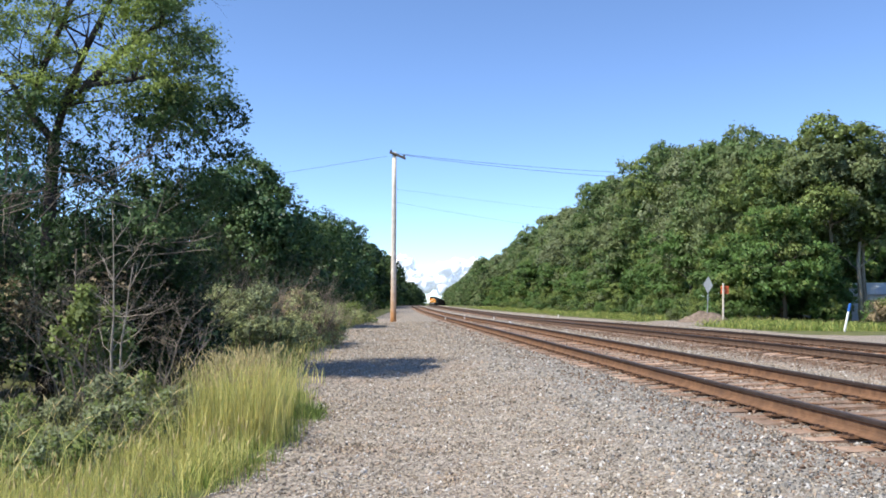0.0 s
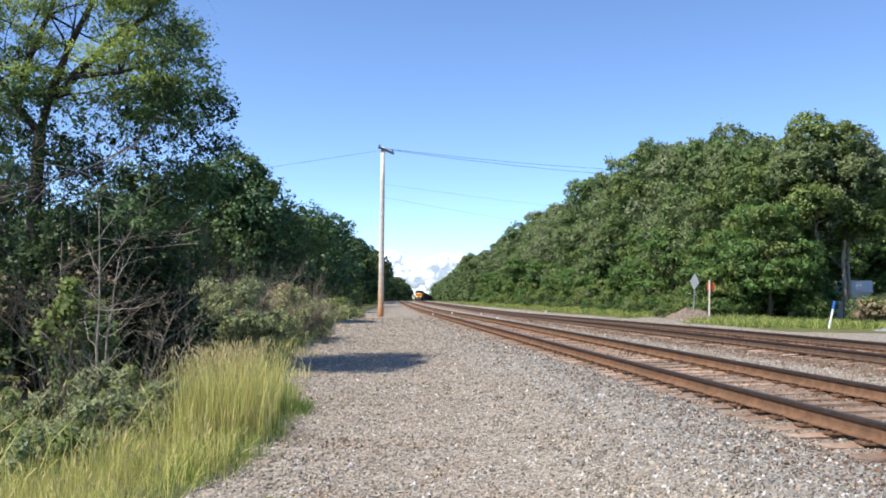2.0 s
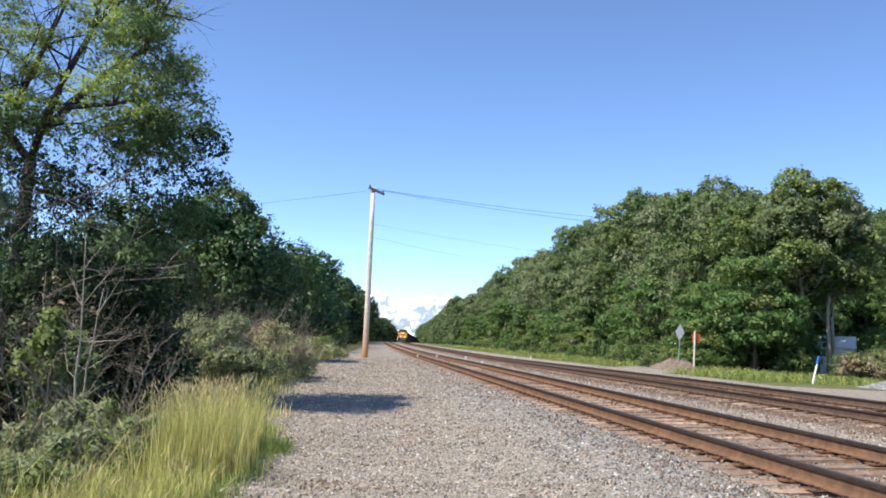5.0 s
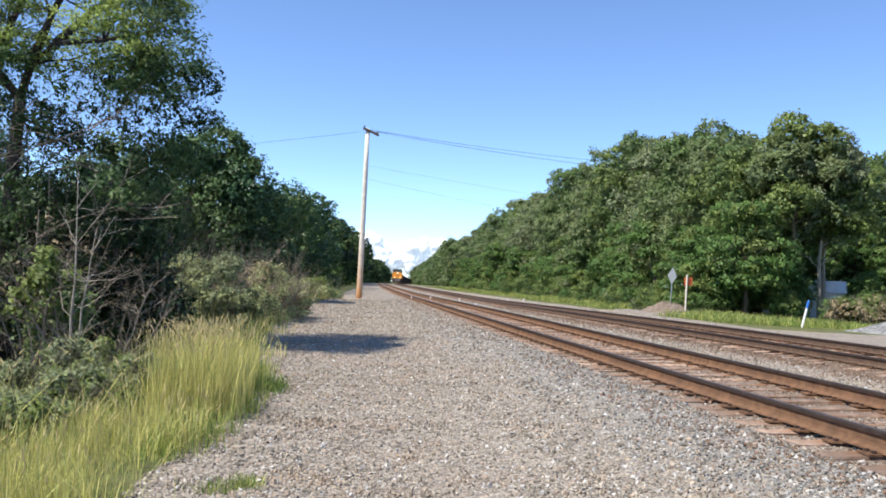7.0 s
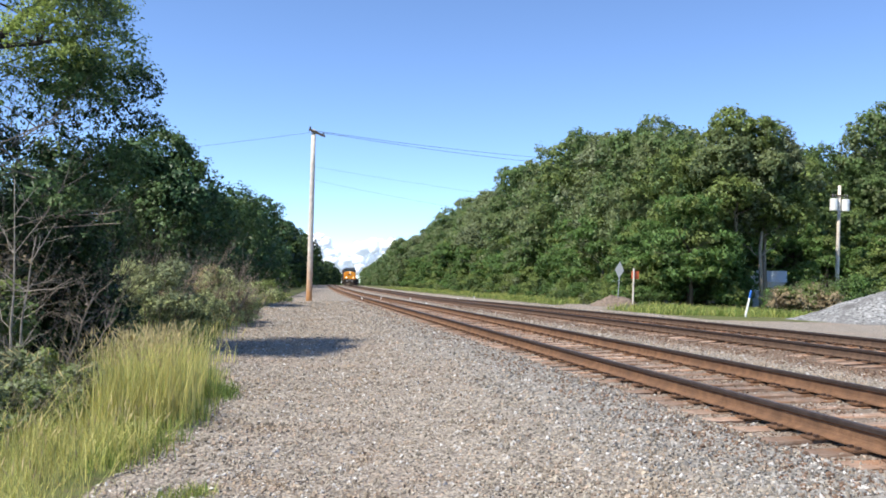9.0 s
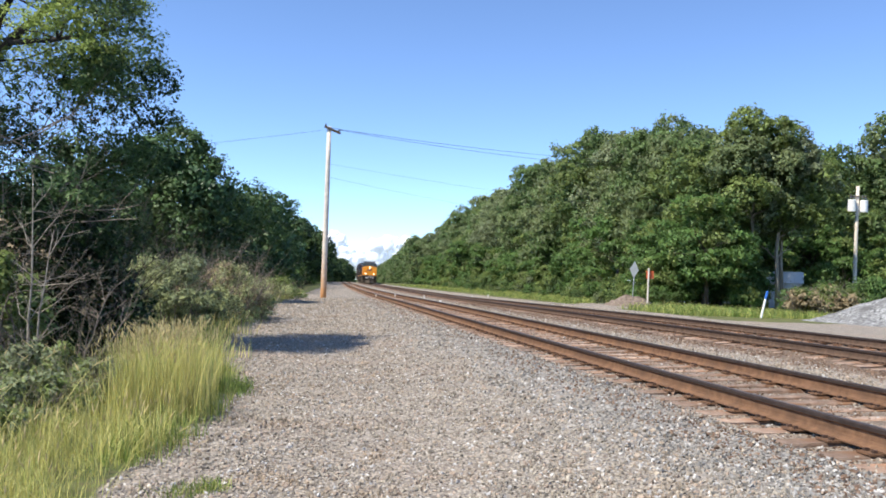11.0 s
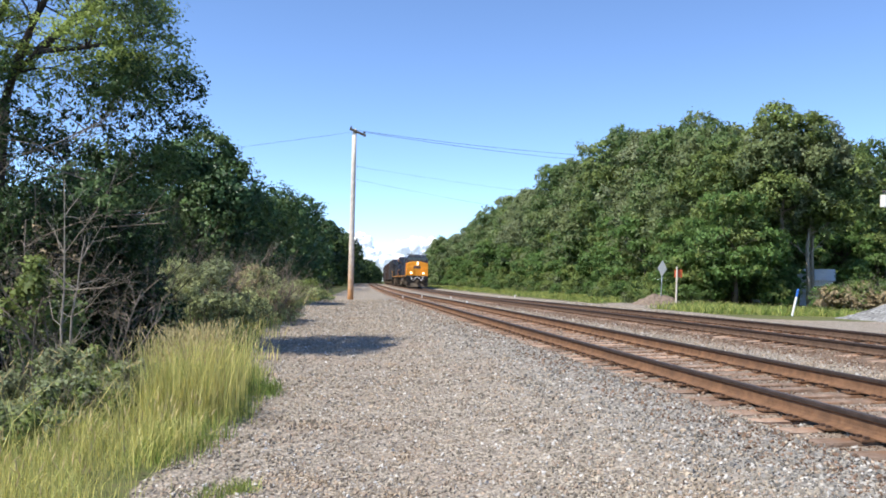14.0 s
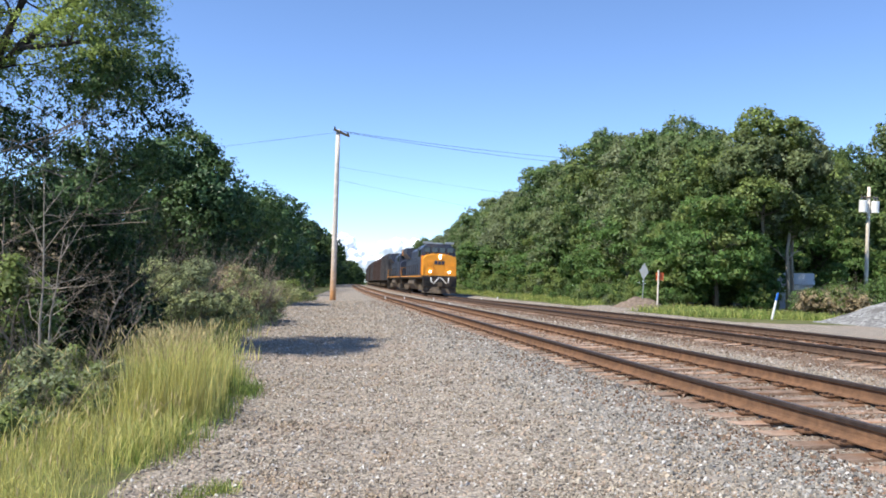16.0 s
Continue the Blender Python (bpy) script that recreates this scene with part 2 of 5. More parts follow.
class Shape:
    """Collects vertices and faces of one mesh."""

    def __init__(self):
        self.v, self.f, self.m = [], [], []

    def add(self, verts, faces, mat=0):
        o = len(self.v)
        self.v.extend(tuple(p) for p in verts)
        self.f.extend(tuple(i + o for i in f) for f in faces)
        self.m.extend([mat] * len(faces))
        return self

    def box(self, x0, x1, y0, y1, z0, z1, mat=0, bevel=0.0):
        bm = bmesh.new()
        bmesh.ops.create_cube(bm, size=1, matrix=Matrix.LocRotScale(((x0 + x1) / 2, (y0 + y1) / 2, (z0 + z1) / 2), None, (abs(x1 - x0), abs(y1 - y0), abs(z1 - z0))))
        if bevel:
            bmesh.ops.bevel(bm, geom=bm.edges[:], offset=bevel, segments=2, affect="EDGES", profile=0.5)
        return self.take(bm, mat)

    def take(self, bm, mat=0):
        bm.verts.index_update()
        self.add([v.co[:] for v in bm.verts], [[v.index for v in f.verts] for f in bm.faces], mat)
        bm.free()
        return self

    def tube(self, path, radii, sides=6, mat=0, cap=True):
        path = [Vector(p) for p in path]
        rings = []
        for i, p in enumerate(path):
            d = (path[min(i + 1, len(path) - 1)] - path[max(i - 1, 0)]).normalized()
            a = d.cross(Vector((0.31, 0.87, 0.38)) if abs(d.z) > 0.7 else Vector((0, 0, 1))).normalized()
            b = d.cross(a)
            r = radii[i] if isinstance(radii, (list, tuple)) else radii
            rings.append([p + (a * math.cos(2 * math.pi * k / sides) + b * math.sin(2 * math.pi * k / sides)) * r for k in range(sides)])
        verts = [v for ring in rings for v in ring]
        faces = [(i * sides + k, i * sides + (k + 1) % sides, (i + 1) * sides + (k + 1) % sides, (i + 1) * sides + k) for i in range(len(path) - 1) for k in range(sides)]
        if cap:
            faces += [tuple(range(sides))[::-1], tuple((len(path) - 1) * sides + k for k in range(sides))]
        return self.add(verts, faces, mat)

    def disc(self, centre, axis, radius, thick, sides=18, mat=0):
        c, a = Vector(centre), Vector(axis).normalized()
        return self.tube([c - a * thick / 2, c + a * thick / 2], radius, sides, mat)

    def prism(self, outline, y0, y1, mat=0):
        """outline: points (x, z), swept along y."""
        n = len(outline)
        verts = [(x, y0, z) for x, z in outline] + [(x, y1, z) for x, z in outline]
        faces = [(k, (k + 1) % n, n + (k + 1) % n, n + k) for k in range(n)] + [tuple(range(n))[::-1], tuple(range(n, 2 * n))]
        return self.add(verts, faces, mat)

    def side_prism(self, outline, x0, x1, mat=0):
        """outline: points (y, z), swept along x."""
        n = len(outline)
        verts = [(x0, y, z) for y, z in outline] + [(x1, y, z) for y, z in outline]
        faces = [(k, (k + 1) % n, n + (k + 1) % n, n + k) for k in range(n)] + [tuple(range(n))[::-1], tuple(range(n, 2 * n))]
        return self.add(verts, faces, mat)

    def mesh(self, name, *mats, smooth=False):
        me = bpy.data.meshes.new(name)
        me.from_pydata(self.v, [], self.f)
        for m in mats:
            me.materials.append(m)
        if len(mats) > 1:
            me.polygons.foreach_set("material_index", self.m)
        bm = bmesh.new()
        bm.from_mesh(me)
        bmesh.ops.recalc_face_normals(bm, faces=bm.faces[:])
        bm.to_mesh(me)
        bm.free()
        if smooth:
            me.shade_smooth()
        return me


def part(name, shape, mats, parent, label="", smooth=False, at=None):
    me = shape if isinstance(shape, bpy.types.Mesh) else shape.mesh(name, *(mats if isinstance(mats, tuple) else (mats,)), smooth=smooth)
    ob = new(name, me)
    ob.parent = parent
    if at is not None:
        ob.matrix_local = at
    if label:
        ob["label"] = label
    return ob


def facets(name, corners, mats, index=None, facing=None):
    """A mesh of loose leaves of three or four corners each, (n, k, 3); facing: the way in which each leaf's surface is rounded."""
    n, k = corners.shape[:2]
    me = bpy.data.meshes.new(name)
    me.vertices.add(k * n)
    me.vertices.foreach_set("co", np.asarray(corners, dtype=np.float32).ravel())
    me.loops.add(k * n)
    me.loops.foreach_set("vertex_index", np.arange(k * n, dtype=np.int32))
    me.polygons.add(n)
    me.polygons.foreach_set("loop_start", np.arange(0, k * n, k, dtype=np.int32))
    for m in mats if isinstance(mats, tuple) else (mats,):
        me.materials.append(m)
    if index is not None:
        me.polygons.foreach_set("material_index", np.asarray(index, dtype=np.int32))
    me.update(calc_edges=True)
    me.validate()
    if facing is not None:
        me.shade_smooth()
        me.normals_split_custom_set_from_vertices(np.repeat(facing, k, axis=0).tolist())
    return me


def leaves(points, facing, size, rng, aspect=0.5, corners=4):
    """Pointed leaves at the points, square to facing."""
    n = len(points)
    nor = facing / (np.linalg.norm(facing, axis=1, keepdims=True) + 1e-9)
    u = np.cross(nor, rng.normal(0, 1, (n, 3)))
    u /= np.linalg.norm(u, axis=1, keepdims=True) + 1e-9
    v = np.cross(nor, u)
    s = size * rng.uniform(0.6, 1.3, (n, 1))
    u, v = u * s * 0.5, v * s * 0.5 * aspect
    if corners == 3:
        return np.stack([points - u + v * 1.2, points - 0.6 * u - v * 1.3, points + u], axis=1)
    sag = nor * s * 0.08
    return np.stack([points - u, points - v - 0.2 * u + sag, points + u, points + v - 0.2 * u + sag], axis=1)


# ---- the lie of the land ----
def main_x(y):
    return 5.1 + (y - 215.0) ** 2 / 8560.0


def side_x(y):
    return main_x(y) - (5.3 - 0.5 * min(1.0, max(0.0, (y - 50) / 80)))


def grade(y):
    return 0.0 if y < 120 else -1.6e-5 * (min(y, 900) - 120) ** 2


def main_z(y):
    return 0.42 + 0.21 * (1 - smooth01((y - 12) / 60)) + grade(y)


def main_tilt(y):
    return 0.07 * (1 - smooth01((y - 12) / 60))


def side_z(y):
    return 0.5 - 0.06 * smooth01((y - 30) / 60) + 0.035 * (1 - smooth01((y - 25) / 50)) + grade(y)


def side_tilt(y):
    return 0.045 * (1 - smooth01((y - 25) / 50))


def lerp_table(rows, y):
    if y <= rows[0][0]:
        return rows[0][1]
    for (a, p), (b, q) in zip(rows, rows[1:]):
        if y <= b:
            return p + (q - p) * (y - a) / (b - a)
    return rows[-1][1]


def verge_x(y):
    """Where the gravel ends on the side of the brush."""
    return lerp_table([(-30, -1.9), (5, -1.55), (8, -1.45), (10, -1.52), (12, -1.66), (14, -1.95), (17, -2.3), (23, -2.7), (35, -3.0), (60, -2.8), (100, -2.6), (220, -4.5), (420, -0.5)], y)


def far_verge_x(y):
    return main_x(y) + lerp_table([(0, 4.5), (20, 4.5), (34, 5.0), (60, 3.6), (120, 3.0), (400, 3.0)], y)


def ground_z(x, y):
    swell = 0.025 * noise.noise(Vector((x * 0.5, y * 0.5, 0))) + 0.012 * noise.noise(Vector((x * 2.1, y * 2.1, 4)))
    return plain_z(x, y) + swell


def plain_z(x, y):
    near_end, main_end = side_x(y) - 1.35, main_x(y) + 1.5
    bed_side, bed_main = side_z(y) - 0.215, main_z(y) - 0.215
    path = 0.2 * smooth01(y / 50) + grade(y)
    if x < verge_x(y):
        return path - 0.35 * smooth01((verge_x(y) - x) / 3.0)
    if x < near_end:
        return path + (bed_side - path) * smooth01((x - (near_end - 3.4)) / 3.4)
    if x < side_x(y) + 1.35:
        return bed_side + side_tilt(y) * (x - side_x(y))
    if x < main_x(y) - 1.5:
        f = (x - side_x(y) - 1.35) / (main_x(y) - 1.5 - side_x(y) - 1.35)
        return (bed_side + side_tilt(y) * 1.35) * (1 - f) + (bed_main - main_tilt(y) * 1.5) * f - 0.1 * math.sin(math.pi * f)
    if x < main_end:
        return bed_main + main_tilt(y) * (x - main_x(y))
    side = 0.45 + grade(y)
    return side + (bed_main + main_tilt(y) * 1.5 - side) * (1 - smooth01((x - main_end) / 2.5))


def gravel_mask(x, y):
    if y > 900:
        return 0.0
    a = smooth01((x - verge_x(y)) / 0.5 + 0.5)
    b = smooth01((far_verge_x(y) - x) / 0.8 + 0.5)
    road = 1 - smooth01((abs((x - 15) * 0.62 - (y - 46) * 0.38) - 1.3) / 0.7) if 13 < x < 40 and 40 < y < 110 else 0.0
    yard = smooth01((30.0 - y) / 1.5) * smooth01((y - 8) / 2) * smooth01((24 - x) / 2) if x > 10 else 0.0
    return max(min(a, b), road, yard)


def spread(lo, hi, steps):
    out, v = [lo], lo
    for edge, step in steps:
        while v < edge - 1e-6:
            v = min(edge, v + step)
            out.append(v)
    return out + ([hi] if out[-1] < hi else [])


def shoulder_mask(x, y):
    """The fresh grey ballast that slopes from the side track to the path."""
    d = side_x(y) - x + 0.35 * noise.noise(Vector((x * 0.8, y * 0.5, 7)))
    return smooth01((d - 1.0) / 0.5) * (1 - smooth01((d - 1.9) / 1.5)) * 0.7 * (1 - 0.75 * smooth01((y - 12) / 14))


def oil_mask(x, y):
    """The brown stain of rust and oil between and beside the rails."""
    a = 1 - smooth01((abs(x - main_x(y)) - 1.45) / 0.6)
    b = 0.55 * (1 - smooth01((abs(x - side_x(y)) - 0.85) / 0.45))
    return max(a, b)


def build_ground():
    xs = spread(-2500, 2500, [(-300, 400), (-60, 40), (-12, 4), (-5, 0.7), (14, 0.22), (30, 1.0), (70, 5), (300, 40), (2500, 500)])
    ys = spread(-400, 4200, [(-40, 60), (3, 4), (24, 0.25), (60, 0.8), (140, 3), (500, 10), (1000, 100), (4200, 600)])
    rng = np.random.default_rng(3)
    verts, mask, fresh, oil = [], [], [], []
    for y in ys:
        for x in xs:
            bump = rng.normal(0, 0.004) if y < 24 else 0.0
            verts.append((x, y, ground_z(x, y) + bump))
            mask.append(gravel_mask(x, y))
            fresh.append(shoulder_mask(x, y))
            oil.append(oil_mask(x, y))
    w = len(xs)
    faces = [(j * w + i, j * w + i + 1, (j + 1) * w + i + 1, (j + 1) * w + i) for j in range(len(ys) - 1) for i in range(w - 1)]
    me = bpy.data.meshes.new("ground")
    me.from_pydata(verts, [], faces)
    me.materials.append(GROUND)
    for name, values in (("gravel", mask), ("shoulder", fresh), ("oil", oil)):
        me.attributes.new(name, "FLOAT", "POINT").data.foreach_set("value", values)
    me.shade_smooth()
    return tagged(new("ground", me), "grey crushed-stone trackside gravel with grassy soil verges", "ground", kind="structure")


build_ground()


# ---- railway tracks ----
RAIL = [(x * 0.95, z * 0.945) for x, z in [(-0.075, 0), (0.075, 0), (0.075, 0.012), (0.02, 0.035), (0.012, 0.06), (0.012, 0.125), (0.036, 0.142), (0.036, 0.172), (0.026, 0.185),
        (-0.026, 0.185), (-0.036, 0.172), (-0.036, 0.142), (-0.012, 0.125), (-0.012, 0.06), (-0.02, 0.035), (-0.075, 0.012)]]


def rail_mesh(name, px, pz, tilt, off, web):
    ys = spread(-40, 900, [(140, 2.5), (900, 10)])
    s, n = Shape(), len(RAIL)
    verts = [(px(y) + off + x, y, pz(y) + tilt(y) * off - 0.175 + z) for y in ys for x, z in RAIL]
    for j in range(len(ys) - 1):
        for k in range(n):
            top = 1 if k in (6, 7, 9, 10) else 2 if k == 8 else 0
            s.add([], [])
            s.f.append((j * n + k, j * n + (k + 1) % n, (j + 1) * n + (k + 1) % n, (j + 1) * n + k))
            s.m.append(top)
    s.v = verts
    return s.mesh(name, web, RAILHEAD, RAILTOP)


RAILTOP = material("rail running surface", (0.085, 0.07, 0.062), 0.5, metal=0.2, vary=0.2, scale=6)


def tie_mesh(seed):
    r = random.Random(seed)
    s = Shape().box(-1.3, 1.3, -0.115, 0.115, -0.17, 0, bevel=0.012)
    s.v = [(x + r.uniform(-0.02, 0.02), y + r.uniform(-0.012, 0.012), z + r.uniform(-0.008, 0.006)) for x, y, z in s.v]
    return s.mesh("tie", TIE)


def build_track(name, label, px, pz, tilt, seed, web):
    track = tagged(new(name), label, "railway track", kind="structure")
    part("rail", rail_mesh("rail", px, pz, tilt, -0.7535, web), web, track, "brown rusty steel rail")
    part("rail", rail_mesh("rail", px, pz, tilt, 0.7535, web), web, track, "brown rusty steel rail")
    kinds = [tie_mesh(seed + k) for k in range(5)]
    plates, spikes = Shape(), Shape()
    r = random.Random(seed)
    for i in range(290):
        y = -6 + i * 0.5 + r.uniform(-0.03, 0.03)
        roll = -math.degrees(math.atan(tilt(y)))
        m = pose(px(y) + r.uniform(-0.08, 0.08), y, pz(y) - 0.193 + r.uniform(-0.006, 0.003), 0, roll, r.uniform(-1.2, 1.2) + math.degrees(-math.atan((px(y + 1) - px(y)))) * -1)
        part("tie", kinds[i % 5], TIE, track, at=m)
        for off in (-0.7535, 0.7535):
            z = pz(y) + tilt(y) * off - 0.19
            plates.box(px(y) + off - 0.17, px(y) + off + 0.17, y - 0.09, y + 0.09, z - 0.004, z + 0.012)
            for dx, dy in ((-0.11, -0.05), (0.11, 0.05), (-0.11, 0.05)):
                spikes.box(px(y) + off + dx - 0.02, px(y) + off + dx + 0.018, y + dy - 0.015, y + dy + 0.015, z, z + 0.035)
    tagged(part("tie_plates", plates, RUST, track, "rusty steel tie plates"), kind="stuff")
    tagged(part("rail_spikes", spikes, RUST_DARK, track, "dark rusty spike heads"), kind="stuff")
    return track


build_track("railway_track_side", "rusty railway track on weathered timber ties in ballast", side_x, side_z, side_tilt, 11, RUST)
build_track("railway_track_main", "main railway track with brown rails on timber ties", main_x, main_z, main_tilt, 31, RUST_MAIN)


# ---- trees ----
def crown(name, lobes, count, size, mats, seed, clump=0.3, share=0.0, low=-0.6, aspect=0.7, jitter=0.3, stray=0.03, corners=3, lift=0.45, crisp=0.07, per=20, flat=0.85):
    """A leafy crown: rounded clumps of small leaves set over uneven lobes (centre, radii), with gaps between them."""
    rng = np.random.default_rng(seed)
    weight = np.array([r[0] * r[1] + r[1] * r[2] + r[0] * r[2] for _, r in lobes])
    groups = max(8, count // per)
    pick = rng.choice(len(lobes), groups, p=weight / weight.sum())
    cen, rad = np.array([c for c, _ in lobes])[pick], np.array([r for _, r in lobes])[pick]
    d = rng.normal(0, 1, (groups, 3))
    d /= np.linalg.norm(d, axis=1, keepdims=True)
    d[:, 2] = np.where(d[:, 2] < low, -d[:, 2], d[:, 2])
    swell = np.array([noise.noise(Vector(v * 2.6) + Vector((float(k), seed, 0))) for v, k in zip(d, pick)])
    depth = (1 - np.abs(rng.normal(0, crisp, groups))) * (1 + 0.16 * swell) + (rng.random(groups) < stray) * rng.uniform(0, 0.3, groups)
    tuft = cen + d * rad * depth[:, None]
    e = rng.normal(0, 1, (groups, per, 3))
    e /= np.linalg.norm(e, axis=2, keepdims=True)
    w = clump * 1.45 * rng.uniform(0.55, 1.45, (groups, 1, 1))
    p = e * w * rng.uniform(0.1, 1.25, (groups, per, 1)) * np.array((1, 1, flat))
    pts = (tuft[:, None, :] + p).reshape(-1, 3)
    nor = (e * 0.7 + d[:, None, :] * 0.45).reshape(-1, 3) + (0, 0, lift) + rng.normal(0, jitter * 0.7, (groups * per, 3))
    turn = nor + rng.normal(0, 0.75, nor.shape)
    cs = leaves(pts, turn, size, rng, aspect, corners)
    face = nor / np.linalg.norm(nor, axis=1, keepdims=True)
    tone = np.array([noise.noise(Vector(c) * 0.35 + Vector((0, 0, seed))) for c in tuft]) + rng.normal(0, 0.12, groups)
    idx = np.repeat(tone > np.quantile(tone, 1 - share), per).astype(int) if share else None
    return facets(name, cs, mats, idx, face)


def limbs(shape, start, way, length, radius, depth, rng, mat=0, spread_by=0.6, droop=0.0, sides=5, fork=3, wiggle=0.14):
    """A tapering branch with smaller ones growing from it."""
    p, d = Vector(start), Vector(way).normalized()
    path, rad = [p.copy()], [radius]
    steps = 4
    ends = []
    for i in range(steps):
        d = (d + Vector((rng.gauss(0, wiggle), rng.gauss(0, wiggle), rng.gauss(0, wiggle) - droop))).normalized()
        p = p + d * length / steps
        path.append(p.copy())
        rad.append(radius * (1 - 0.62 * (i + 1) / steps))
        if depth > 0 and i > 0:
            ends.append((p.copy(), d.copy(), rad[-1]))
    shape.tube(path, rad, sides, mat, cap=False)
    if depth > 0:
        for k in range(fork):
            q, e, r = ends[min(len(ends) - 1, k % len(ends))]
            side = Vector((rng.gauss(0, 1), rng.gauss(0, 1), rng.gauss(0.15, 0.7)))
            limbs(shape, q, e + side * spread_by, length * rng.uniform(0.5, 0.75), r * 0.7, depth - 1, rng, mat, spread_by, droop, max(3, sides - 1), fork, wiggle)


def make_tree(name, label, height, width, seed, leaf, count, size, category="tree", trunk=None, base=0.12, bark=None, share=0.0, mats=None, lobes_n=9, clump=0.3, low=-0.6, tiers=False, limbs_n=8):
    rng = random.Random(seed)
    tree = tagged(new(name), label, category)
    s = Shape()
    th = height * 0.62
    path = [(0, 0, -0.3)] + [(rng.gauss(0, 0.06) * k, rng.gauss(0, 0.06) * k, th * k / 4) for k in range(1, 5)]
    r0 = trunk or height * 0.017
    s.tube(path, [r0 * 1.25, r0, r0 * 0.8, r0 * 0.6, r0 * 0.35], 8)
    for k in range(limbs_n):
        z = th * rng.uniform(0.35, 1.0)
        a = rng.uniform(0, 2 * math.pi)
        limbs(s, (path[2][0] * 0.5, path[2][1] * 0.5, z), (math.cos(a), math.sin(a), 0.75), width * rng.uniform(0.2, 0.34), r0 * 0.4, 1, rng)
    part("trunk", s, bark or BARK, tree, smooth=True)
    lobes = []
    if tiers:
        for k in range(lobes_n * 3):
            f = rng.random()
            z = height * (base + (0.96 - base) * (math.floor(f * 6) + 0.5 + rng.uniform(-0.2, 0.2)) / 6)
            reach = width * 0.5 * (1.05 - f) ** 0.7 * rng.uniform(0.25, 0.95)
            a = rng.uniform(0, 2 * math.pi)
            rr = width * rng.uniform(0.12, 0.22)
            lobes.append(((math.cos(a) * reach, math.sin(a) * reach, z), (rr, rr, rr * 0.38)))
    else:
        for k in range(lobes_n * 2):
            f = (k + 0.5) / (lobes_n * 2)
            z = height * (base + (0.92 - base) * f)
            reach = width * 0.5 * math.sin(math.pi * (0.22 + 0.7 * f)) * rng.uniform(0.45, 0.95)
            a = k * 2.4 + rng.uniform(-0.5, 0.5)
            rr = width * rng.uniform(0.13, 0.23)
            lobes.append(((math.cos(a) * reach, math.sin(a) * reach, z), (rr, rr, rr * rng.uniform(0.65, 0.95))))
        if base < 0.4:
            lobes.append(((0, 0, height * 0.52), (width * 0.26, width * 0.26, height * 0.3)))
    part("crown", crown("crown", lobes, count, size, mats or leaf, seed, clump, share, low), leaf, tree)
    return tree


def far_z(x, y):
    return ground_z(x, min(y, 890)) - 0.05


def plant_all(kinds, spots, group):
    """Sets copies of the trees in kinds at spots (x, y, kind, scale, turn)."""
    used = set()
    for x, y, k, sc, turn in spots:
        m = pose(x, y, far_z(x, y), 0, 0, turn) @ Matrix.Diagonal((sc, sc, sc * (0.94 + 0.12 * ((x * 7.3 + y) % 1)), 1))
        if k not in used:
            ob = kinds[k]
            used.add(k)
        else:
            ob = copy_thing(kinds[k], Matrix())
        ob.matrix_basis = m
        tagged(ob, group=group)
    for k, ob in enumerate(kinds):
        if k not in used:
            for c in ob.children_recursive:
                bpy.data.objects.remove(c)
            bpy.data.objects.remove(ob)


